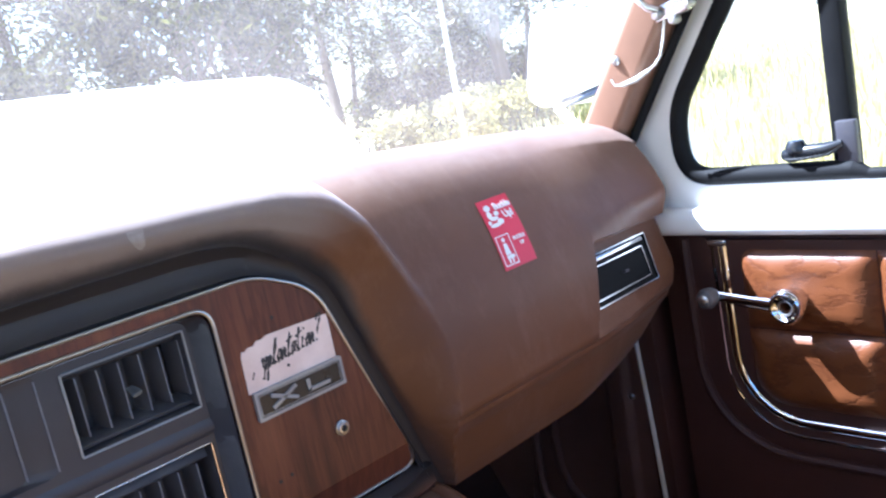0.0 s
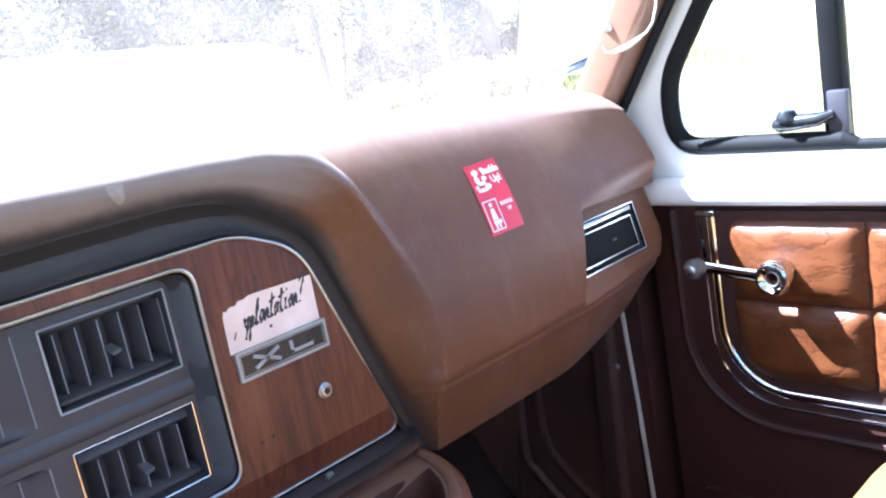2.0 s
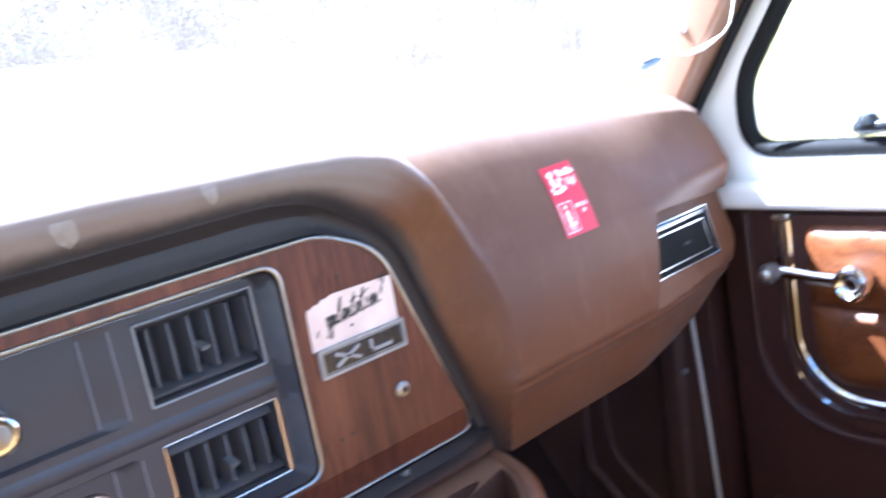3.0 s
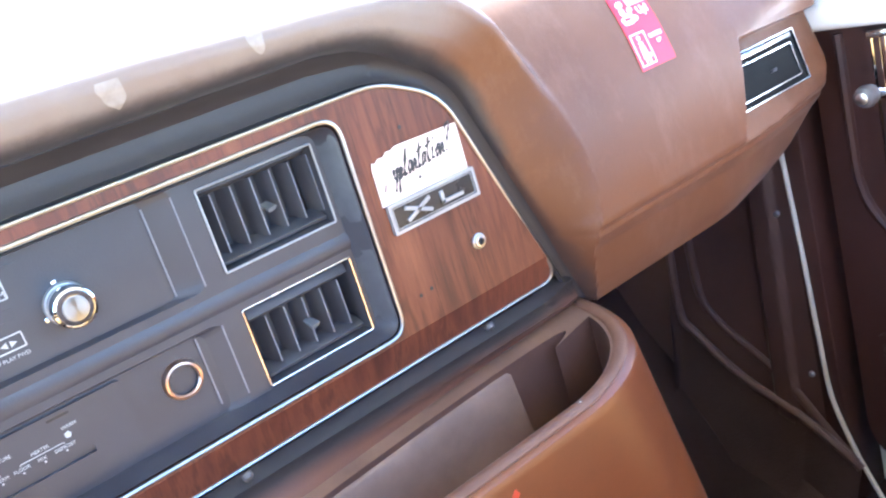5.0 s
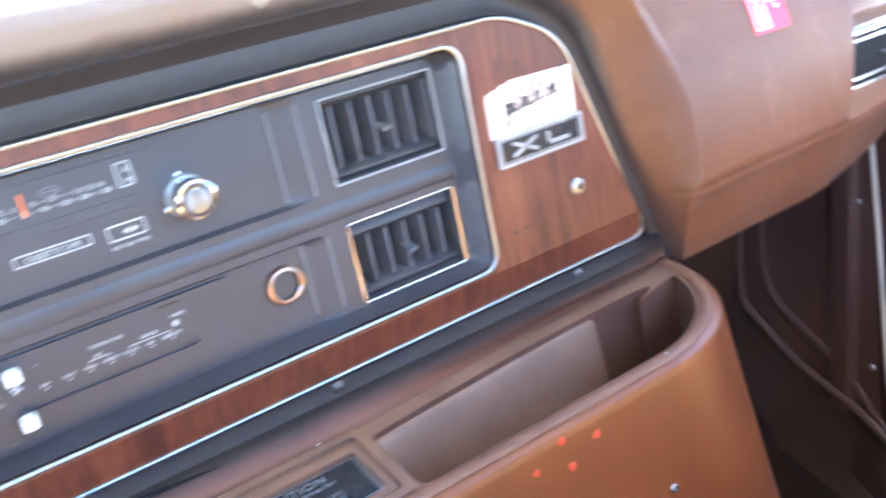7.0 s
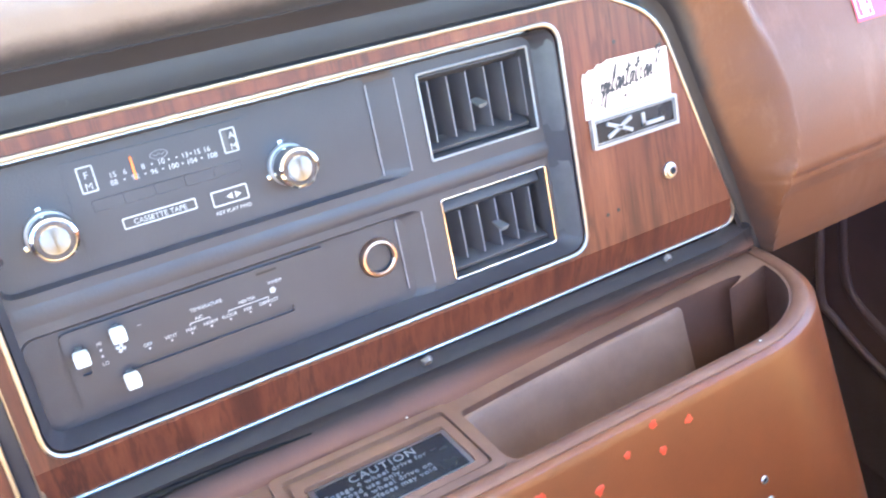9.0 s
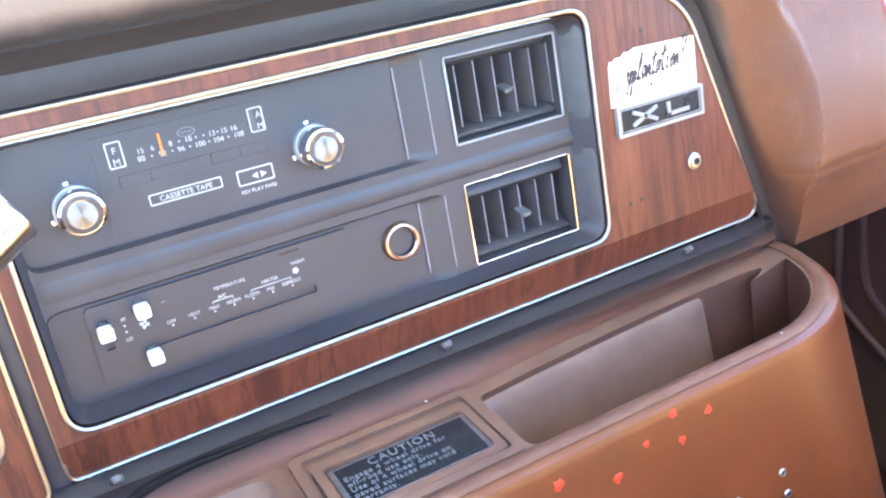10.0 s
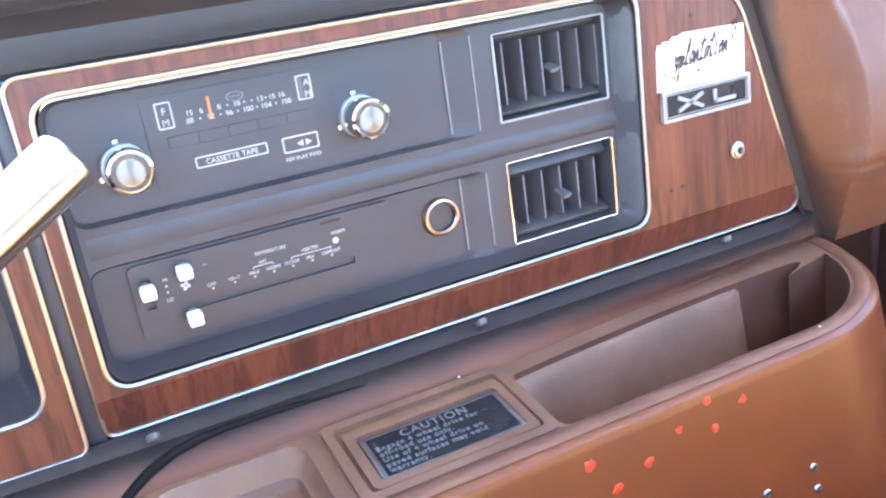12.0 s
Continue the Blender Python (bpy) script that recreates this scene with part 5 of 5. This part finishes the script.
def build_door():
    d = thing("passenger_door", "white and brown truck door with quilted vinyl panel and chrome trim", "door")
    # painted upper part with the window opening; lengths run rearward from the dash end
    outer = rounded([(-0.032, -0.040), (1.05, -0.040), (1.05, 0.60), (0.325, 0.60), (0.072, 0.245), (-0.042, 0.088), (-0.050, 0.05)], (0.0, 0, 0, 0.03, 0.05, 0.05, 0.03))
    opening = rounded([(0.0280, 0.020), (0.95, 0.014), (0.95, 0.53), (0.312, 0.53), (0.0280, 0.112)], (0.046, 0.04, 0.04, 0.04, 0.10), 10)
    part("upper_frame", on_door(plate(outer, [opening], 0.006, 0.05)), WHITE, d, "white painted window frame", False)
    part("sill_ledge", on_door(moved(box(-0.005, 1.05, -0.022, 0.012, -0.037, -0.005, 0.011, 5), Matrix())), WHITE, d, "white painted sill")
    seal = rounded([(0.0380, 0.030), (0.236, 0.0286), (0.252, 0.0235), (0.94, 0.0185), (0.94, 0.52), (0.320, 0.52), (0.0380, 0.112)], (0.042, 0.003, 0.003, 0.04, 0.04, 0.04, 0.10), 10)
    part("window_seal", on_door(tube([(x, 0.008, z) for x, z in seal], [0.0062 if x > 0.245 and z < 0.1 else 0.0108 for x, z in seal], 12, True)), RUBBER, d, "black rubber window seal")
    part("divider_bar", on_door(moved(box(0.215, 0.238, 0.012, 0.036, 0.024, 0.53, 0.003), Matrix())), RUBBER, d, "black divider bar")
    part("latch_bracket", on_door(moved(box(0.223, 0.244, 0.004, 0.014, 0.028, 0.081, 0.002), Matrix())), BLACK, d, "dark grey latch bracket")
    l = part("vent_latch", on_door(tube([(0.166, 0.006, 0.049), (0.172, 0.003, 0.050), (0.190, 0.001, 0.0515), (0.214, 0.002, 0.053), (0.230, 0.004, 0.058)], [0.006, 0.0090, 0.0085, 0.0075, 0.004], 12)), BLACKGLOSS, d, "black vent window latch")
    part("button", on_door(moved(lathe(((0, 0.006), (0.008, 0.005), (0.011, 0), (0.011, -0.006)), 16), pose(0.182, 0.000, 0.060))), BLACKGLOSS, l)
    p = part("side_pane", on_door(plate(rounded([(0.018, 0.022), (0.945, 0.018), (0.945, 0.53), (0.306, 0.53), (0.018, 0.084)], 0.03), [], 0.026, 0.029)), SIDEGLASS, d, "clear side glass", False)
    p.visible_shadow = False
    # brown trim panel
    trim = rounded([(-0.01, -0.62), (1.05, -0.62), (1.05, -0.038), (-0.01, -0.038)], (0.06, 0, 0, 0), 6)
    part("trim_panel", on_door(plate(trim, [], 0.004, 0.045)), DARKBROWN, d, "dark brown moulded trim panel", False)

    def jshape(x0, z0, r):
        pts = [(x0, -0.045)] + [(x0, z) for z in np.linspace(-0.06, z0 + r, 8)]
        pts += [(x0 + r - r * math.cos(a), z0 + r - r * math.sin(a)) for a in np.linspace(0.15, math.pi / 2, 10)]
        return pts + [(x, z0) for x in np.linspace(x0 + r + 0.03, 1.0, 12)]
    # raised field inside the trim
    fld = jshape(0.058, -0.300, 0.095)
    part("raised_field", on_door(plate(fld + [(1.0, -0.045)], [], -0.004, 0.004)), DARKBROWN, d, smooth=False)
    part("swage", on_door(tube([(x, 0.003, z) for x, z in jshape(0.026, -0.318, 0.115)], 0.006, 8)), DARKBROWN, d)
    part("outer_chrome", on_door(tube([(x, -0.005, z) for x, z in jshape(0.0680, -0.2865, 0.088)], 0.0020, 8)), POLISHED, d, "thin chrome bead")
    part("inner_chrome", on_door(tube([(x, -0.006, z) for x, z in jshape(0.0815, -0.2685, 0.082)], 0.0052, 10, flat=((0, 1, 0), 0.55))), POLISHED, d, "chrome bead")
    part("chrome_end", on_door(moved(box(0.064, 0.088, -0.010, 0.0, -0.052, -0.044, 0.002), Matrix())), CHROME, d)

    # quilted pads, puffed
    def pad(x0, x1, z0, z1, corner):
        rows = []
        for v in np.linspace(0, 1, 15):
            row = []
            for u in np.linspace(0, 1, 21):
                x, z = x0 + (x1 - x0) * u, z0 + (z1 - z0) * v
                e = min(u * (x1 - x0), (1 - u) * (x1 - x0), v * (z1 - z0), (1 - v) * (z1 - z0))
                if corner:
                    cx, cz, r = corner
                    inside = x < cx and ((z < cz) if cz < (z0 + z1) / 2 else (z > cz))
                    if inside:
                        q = math.hypot(x - cx, z - cz)
                        if q > r:
                            x, z = cx + (x - cx) * r / q, cz + (z - cz) * r / q
                            q = r
                        e = min(e, r - q)
                y = -0.004 - 0.013 * math.sqrt(min(max(e, 0) / 0.022, 1)) + 0.0016 * noise.noise((x * 40, z * 40, 3.1))
                row.append((x, y, z))
            rows.append(row)
        return on_door(grid(rows))
    part("quilted_pad", pad(0.102, 0.2555, -0.1525, -0.056, (0.118, -0.072, 0.016)), LEATHER, d, "orange-brown wrinkled vinyl pad")
    part("quilted_pad", pad(0.2565, 0.430, -0.1525, -0.056, None), LEATHER, d, "orange-brown wrinkled vinyl pad")
    part("quilted_pad", pad(0.102, 0.2555, -0.249, -0.1535, (0.142, -0.209, 0.040)), LEATHER, d, "orange-brown wrinkled vinyl pad")
    part("quilted_pad", pad(0.2565, 0.430, -0.249, -0.1535, None), LEATHER, d, "orange-brown wrinkled vinyl pad")
    # ribbed lower kick guard
    k = part("ribbed_guard", on_door(plate(rect(0.022, 0.36, -0.60, -0.425, 0.012), [], -0.002, 0.004)), DARKBROWN, d, "ribbed lower guard", False)
    for i in range(26):
        z = -0.440 - i * 0.0060
        part("rib", on_door(moved(box(0.03, 0.35, -0.0045, 0.0, z - 0.0016, z + 0.0016, 0.001, 1), Matrix())), DARKBROWN, k)
    # window crank
    w = part("window_crank", on_door(moved(lathe(((0, 0.0440), (0.0085, 0.0445), (0.0115, 0.0465), (0.0140, 0.0490), (0.0165, 0.0485), (0.0190, 0.0450), (0.0202, 0.0400), (0.0195, 0.034), (0.0165, 0.024), (0.0180, 0.006), (0.0190, -0.002)), 32), pose(0.168, 0.002, -0.1125, 90, 0, 0))), POLISHED, d, "chrome window crank")
    part("arm", on_door(tube([(0.165, -0.036, -0.1115), (0.125, -0.036, -0.1085), (0.082, -0.036, -0.1045)], [0.0068, 0.0056, 0.0062], 12, flat=((0, 1, 0), 0.6))), POLISHED, w)
    part("knob", on_door(moved(lathe(((0, 0.026), (0.006, 0.026), (0.0105, 0.023), (0.0125, 0.016), (0.0105, 0.006), (0.006, 0.0)), 24), pose(0.078, -0.032, -0.104, 90, 0, 0))), DARKGREY, w, "grey crank knob")
    part("knob_cap", on_door(moved(lathe(((0, 0.0275), (0.005, 0.0272), (0.0065, 0.0262), (0.0065, 0.022)), 20), pose(0.078, -0.032, -0.104, 90, 0, 0))), SATIN, w, "bright knob centre")
    part("arm", on_door(tube([(0.162, -0.034, -0.1200), (0.122, -0.034, -0.1150), (0.084, -0.035, -0.1085)], 0.0026, 8)), POLISHED, w)
    part("cap", on_door(moved(lathe(((0, -0.0006), (0.006, -0.0004), (0.0085, 0.0008), (0.0092, -0.002)), 24), pose(0.168, -0.0425, -0.1125, 90, 0, 0))), STEEL, w, "dished steel cap")


def build_kick():
    k = thing("kick_panel", "dark brown moulded kick panel ahead of the door", "kick panel", kind="structure")
    rows = []
    for z in np.linspace(-0.70, -0.02, 44):
        row = []
        for y in np.linspace(0.055, 0.49, 110):
            o = y - (0.094 + 0.05 * (-0.235 - z))       # a soft upright rib that leans a little
            row.append((0.716 - 0.009 * smooth01(-0.022, -0.012, o) * (1 - smooth01(0.012, 0.022, o)), y, z))
        rows.append(row)
    part("moulding", grid(rows), KICKBROWN, k)

    def soft(pts, n=8):
        """A smooth line through points."""
        ps = [Vector(p) for p in [pts[0]] + list(pts) + [pts[-1]]]
        out = []
        for a, b, c, d in zip(ps, ps[1:], ps[2:], ps[3:]):
            for i in range(n):
                t = i / n
                out.append(0.5 * (2 * b + (c - a) * t + (2 * a - 5 * b + 4 * c - d) * t * t + (3 * b - a - 3 * c + d) * t ** 3))
        return out + [ps[-2]]
    upper = soft([(0.714, 0.227, -0.22), (0.714, 0.2266, -0.312), (0.714, 0.2242, -0.3986), (0.714, 0.1972, -0.442), (0.714, 0.110, -0.5103), (0.714, 0.050, -0.585), (0.714, 0.020, -0.620)])
    lower = soft([(0.706, 0.258, -0.25), (0.706, 0.258, -0.334), (0.706, 0.262, -0.432), (0.706, 0.2408, -0.460), (0.706, 0.1726, -0.518), (0.706, 0.0881, -0.561), (0.706, 0.0371, -0.596), (0.710, 0.012, -0.625)])
    part("upper_ridge", tube(upper, 0.0075, 10, flat=((1, 0, 0), 0.7)), KICKBROWN, k, "brown moulded ridge")
    part("lower_ridge", tube(lower, 0.0065, 10, flat=((1, 0, 0), 0.9)), KICKRIDGE, k, "worn paler ridge over the carpet edge")
    part("pinch_weld", tube(soft([(0.718, 0.058, -0.12), (0.718, 0.0552, -0.2016), (0.718, 0.0512, -0.2955), (0.718, 0.0474, -0.4286), (0.718, 0.0446, -0.5107), (0.718, 0.0356, -0.557), (0.718, 0.017, -0.6137), (0.718, -0.0049, -0.666), (0.718, -0.020, -0.700)]), 0.0032, 8), GREYTRIM, k, "pale edge strip of the door opening")
    part("side_carpet", grid([[(p.x + 0.003, p.y, p.z) for p in lower[8:]], [(0.700, p.y + 0.02, p.z - 0.10) for p in lower[8:]], [(0.66, p.y + 0.03, -0.705) for p in lower[8:]]]), CARPET, k, "brown carpet turned up the side")
    for y, z in ((0.0748, -0.2604), (0.0645, -0.4937)):
        part("screw", moved(lathe(((0, 0.003), (0.003, 0.0025), (0.0045, 0.0), (0.0045, -0.003)), 12), pose(0.7145, y, z, 0, -90, 0)), STEEL, k, "small steel screw")


def build_seat():
    s = thing("bench_seat", "tan vinyl bench seat", "seat")
    bm = box(-0.86, 0.585, -0.90, -0.316, -0.46, -0.203, 0.055, 6)
    part("cushion", bm, SEATTAN, s)
    part("backrest", moved(box(-0.86, 0.60, -0.08, 0.08, -0.02, 0.16, 0.05, 5), pose(0, -0.98, -0.24, -12, 0, 0)), SEATBACK, s, "brown cloth backrest")
    part("base", box(-0.82, 0.56, -0.88, -0.40, -0.70, -0.44, 0.01), DARKBROWN, s)


# ---------------------------------------------------------------- outside
def build_truck_outside():
    h = thing("truck_hood", "white painted truck hood in full sun", "hood")
    rows = []
    for t in np.linspace(0, 1, 16):
        y = 0.30 + 0.95 * t
        row = []
        for x in np.linspace(-0.95, 1.0, 40):
            lim = 0.665 + 0.585 * t
            xx = -0.10 + (x - 0.025) / 0.975 * lim
            r = abs(xx + 0.10) / lim
            z = 0.085 + 0.256 * t ** 0.95 - 0.06 * t * r ** 2 - (0.01 + 0.03 * t) * smooth01(0.92, 1.0, r)
            row.append((xx, y, z))
        rows.append(row)
    for dz, dy in ((-0.02, 0.015), (-0.06, 0.02), (-0.25, 0.02)):
        rows.append([(x, y + dy, z + dz) for x, y, z in rows[15]])
    part("panel", grid(rows), WHITE, h)
    f = thing("front_fender", "white painted front fender", "fender")
    part("panel", box(0.72, 1.05, 0.22, 1.3, -0.70, -0.02, 0.06, 5), WHITE, f)
    c = thing("cowl", "white painted cowl below the windshield", "cowl")
    part("panel", box(-0.9, 0.74, 0.24, 0.32, -0.2, 0.085, 0.02, 3), WHITE, c)
    a = thing("radio_antenna", "thin bright whip antenna on the fender", "antenna")
    part("whip", tube([(0.915, 0.50, -0.03), (0.917, 0.50, 0.30), (0.920, 0.495, 0.75)], [0.0050, 0.0042, 0.002], 10), CHROME, a)
    part("base", moved(lathe(((0, 0.05), (0.008, 0.05), (0.012, 0.03), (0.02, 0.01), (0.022, 0.0)), 20), pose(0.915, 0.50, -0.03)), CHROME, a)
    m = thing("side_mirror", "white side mirror on a bracket, glass towards the cab", "mirror")
    mm = look((1.290, 0.50, 0.188), (0.78, -0.55, 0.21)) @ pose(0, 0, 0, 0, 180, 8) @ Matrix.Diagonal((1.15, 1.0, 1, 1))
    rows = []
    for y, s in ((0.0, 1.0), (0.02, 1.0), (0.05, 0.9), (0.07, 0.6)):
        rows.append([(px * s, pz * s, -y) for px, pz in rounded([(-0.105, -0.10), (0.10, -0.085), (0.115, 0.09), (-0.085, 0.105)], 0.045, 6)])
    shell = grid(rows, True)
    shell.verts.ensure_lookup_table()
    shell.faces.new(shell.verts[-len(rows[0]):])
    part("housing", moved(shell, mm), WHITE, m)
    glass = bmesh.new()
    glass.faces.new([glass.verts.new((px * 0.985, pz * 0.985, 0.002)) for px, pz in rounded([(-0.105, -0.10), (0.10, -0.085), (0.115, 0.09), (-0.085, 0.105)], 0.045, 6)])
    part("glass", moved(glass, mm), MIRRORGLASS, m, "mirror glass", False)
    part("lower_edge", tube([(1.180, 0.478, 0.1035), (1.2166, 0.474, 0.1085), (1.270, 0.470, 0.1140), (1.320, 0.466, 0.1240)], [0.002, 0.005, 0.006, 0.006], 10), GREYGLINT, m, "grey lower edge of the mirror head")
    part("arm", tube([(1.20, 0.51, 0.10), (1.10, 0.36, 0.03), (0.86, 0.05, -0.03)], 0.010, 10), WHITE, m)
    o = thing("door_skin", "white painted outer door skin", "door")
    part("skin", box(0.79, 0.86, -1.15, 0.16, -0.75, 0.0, 0.02, 3), WHITE, o)


def leaf_cloud(n, centre, radii, size, rnd, clumps=26):
    """Many small leaves gathered in clumps, with gaps between."""
    spots = []
    for _ in range(clumps):
        v = Vector((rnd.gauss(0, 1), rnd.gauss(0, 1), rnd.gauss(0, 1))).normalized() * rnd.uniform(0.45, 1.0)
        spots.append((Vector((centre[0] + v.x * radii[0], centre[1] + v.y * radii[1], centre[2] + v.z * radii[2])), rnd.uniform(0.22, 0.42)))
    verts, faces = [], []
    for _ in range(n):
        c, r = rnd.choice(spots)
        p = c + Vector((rnd.gauss(0, 1) * radii[0], rnd.gauss(0, 1) * radii[1], rnd.gauss(0, 1) * radii[2])) * r * 0.33
        u = Vector((rnd.gauss(0, 1), rnd.gauss(0, 1), rnd.gauss(0, 1))).normalized()
        w = u.orthogonal().normalized()
        s = size * rnd.uniform(0.6, 1.4)
        i = len(verts)
        verts += [p - u * s, p + w * s * 0.45, p + u * s, p - w * s * 0.45]
        faces.append((i, i + 1, i + 2, i + 3))
    me = bpy.data.meshes.new("crown")
    me.from_pydata([tuple(v) for v in verts], [], faces)
    return me


def build_tree(seed, height, label):
    rnd = random.Random(seed)
    t = thing("tree", label, "tree", "trees beyond the hood")
    trunk = [tube([(0, 0, -0.1), (rnd.uniform(-.1, .1), 0.1, height * 0.3), (rnd.uniform(-.3, .3), rnd.uniform(-.3, .3), height * 0.62), (rnd.uniform(-.4, .4), 0, height * 0.9)], [0.17, 0.13, 0.09, 0.03], 10)]
    for k in range(3):                                   # thinner stems beside the trunk
        a, l = rnd.uniform(0, 6.28), rnd.uniform(0.5, 1.3)
        trunk.append(tube([(math.cos(a) * 0.2, math.sin(a) * 0.2, -0.1), (math.cos(a) * l * 0.6, math.sin(a) * l * 0.6, height * 0.25), (math.cos(a) * l, math.sin(a) * l, height * 0.6)], [0.09, 0.07, 0.03], 8))
    for k in range(9):
        a, z = rnd.uniform(0, 6.28), height * rnd.uniform(0.2, 0.7)
        l = rnd.uniform(1.0, 2.2)
        trunk.append(tube([(0, 0, z), (math.cos(a) * l * 0.5, math.sin(a) * l * 0.5, z + l * 0.35), (math.cos(a) * l, math.sin(a) * l, z + l * 0.75)], [0.06, 0.04, 0.012], 7))
    part("trunk", joined(*trunk), BARK, t)
    me = leaf_cloud(9500, (0, 0, height * 0.60), (2.4, 2.4, height * 0.44), 0.082, rnd, 56)
    me.materials.append(LEAF)
    crown = new("crown", me)
    crown.parent = t
    return t


GROUND_Z = -1.35


def build_outside():
    bm = bmesh.new()
    bmesh.ops.create_grid(bm, x_segments=60, y_segments=60, size=400)
    for v in bm.verts:
        v.co.z = GROUND_Z + 0.15 * noise.noise(v.co * 0.03)
    bmesh.ops.translate(bm, verts=bm.verts[:], vec=(0, 0, -0.1))
    tagged(part("ground", bm, GROUND), "dry sunlit grass field", "ground", kind="structure")
    kinds = [build_tree(s, h, "leafy green roadside tree in back light") for s, h in ((3, 7.5), (8, 6.2), (21, 8.4))]
    spots = [(4.0, 15, 0), (7.6, 14.0, 1), (9.4, 14.8, 2), (14.9, 13.0, 0), (1.5, 17, 2), (-2, 16, 1), (17.8, 18, 1), (19.5, 22, 0), (-5, 18, 0), (24, 23, 2), (6.2, 18.5, 0), (13.4, 17.5, 2)]
    rnd = random.Random(5)
    for k, (x, y, i) in enumerate(spots):
        m = Matrix.Translation((x, y, GROUND_Z)) @ Matrix.Rotation(rnd.uniform(0, 6.28), 4, "Z")
        if k < 3:
            kinds[[0, 1, 2][k]].matrix_basis = m
        else:
            copy_thing(kinds[i], m)
    b = thing("bush", "sunlit yellow-green bush at the edge of the field", "bush", "bushes at the tree line")
    me = leaf_cloud(5000, (0, 0, 0.75), (1.3, 1.0, 0.85), 0.055, random.Random(9), 24)
    me.materials.append(LEAFY)
    crown = new("crown", me)
    crown.parent = b
    stems = [tube([(0, 0, -0.1), (dx * 0.4, dy * 0.4, 0.4), (dx, dy, 0.9)], [0.03, 0.02, 0.008], 6) for dx, dy in ((0.3, 0.1), (-0.4, 0.2), (0.1, -0.4), (-0.1, 0.4))]
    part("stem", joined(*stems), BARK, b)
    for k, (x, y) in enumerate(((7.2, 9.0), (9.2, 9.4), (11.3, 9.6), (13.0, 11.5), (5.0, 10.2), (2.6, 11.0))):
        m = Matrix.Translation((x, y, GROUND_Z)) @ Matrix.Rotation(k * 1.7, 4, "Z")
        if k == 0:
            b.matrix_basis = m
        else:
            copy_thing(b, m)
    u = thing("shrub", "dark green undergrowth shrub below the trees", "shrub", "shrubs below the trees")
    me = leaf_cloud(6000, (0, 0, 1.05), (1.8, 1.2, 1.10), 0.085, random.Random(31), 30)
    me.materials.append(LEAF)
    crown = new("crown", me)
    crown.parent = u
    part("stem", joined(*[tube([(0, 0, -0.1), (dx * 0.4, dy * 0.4, 0.6), (dx, dy, 1.5)], [0.04, 0.03, 0.01], 6) for dx, dy in ((0.5, 0.1), (-0.6, 0.2), (0.1, -0.5))]), BARK, u)
    for k, (x, y) in enumerate(((6.0, 15.0), (9.0, 14.6), (13.9, 15.4), (15.6, 15.0), (17.8, 16.5), (2.8, 16.0), (-0.5, 17.0), (7.5, 17.5), (8.9, 18.2), (16.8, 18.9), (20.5, 17.5), (18.5, 20.0))):
        m = Matrix.Translation((x, y, GROUND_Z)) @ Matrix.Rotation(k * 2.3, 4, "Z")
        if k == 0:
            u.matrix_basis = m
        else:
            copy_thing(u, m)
    # tall grass beside the truck
    rnd = random.Random(12)
    verts, faces = [], []
    for _ in range(60000):
        r = rnd.random()
        x = 2.5 + 34 * r * r
        y = rnd.uniform(-9, 16) * (0.5 + 0.03 * x)
        hgt, a = rnd.uniform(0.25, 0.8), rnd.uniform(0, 6.28)
        wide = 0.009 + 0.0011 * x
        dx, dy = math.cos(a) * wide, math.sin(a) * wide
        lx, ly = rnd.gauss(0, 0.12), rnd.gauss(0, 0.12)
        i = len(verts)
        z = GROUND_Z - 0.15
        verts += [(x - dx, y - dy, z), (x + dx, y + dy, z), (x + lx + dx * 0.4, y + ly + dy * 0.4, z + hgt), (x + lx - dx * 0.4, y + ly - dy * 0.4, z + hgt)]
        faces.append((i, i + 1, i + 2, i + 3))
    me = bpy.data.meshes.new("tall_grass")
    me.from_pydata(verts, [], faces)
    me.materials.append(GRASSLEAF)
    tagged(new("tall_grass", me), "tall dry yellow-green grass", "grass", kind="stuff")


# ---------------------------------------------------------------- put together
build_cab()
build_windshield()
build_pillar()
dashboard = thing("dashboard", "brown padded truck dashboard with woodgrain panel", "dashboard")
build_dash_pad(dashboard)
build_brow(dashboard)
build_lower_lip(dashboard)
build_panel(dashboard)
build_vent("upper_vent", 0.0, 0.0, 0.0921, 0.0613, 0.0, dashboard, 0)
build_vent("lower_vent", 0.0, -0.0910, 0.0921, -0.0297, 0.0, dashboard, 1)
build_end_vent(dashboard)
build_door()
build_kick()
build_console()
build_cluster()
build_lever()
build_seat()
build_radio()
build_heater()
build_lighter()
build_badge_and_paper()
build_sticker()
build_mirror_wire()
build_truck_outside()
build_outside()
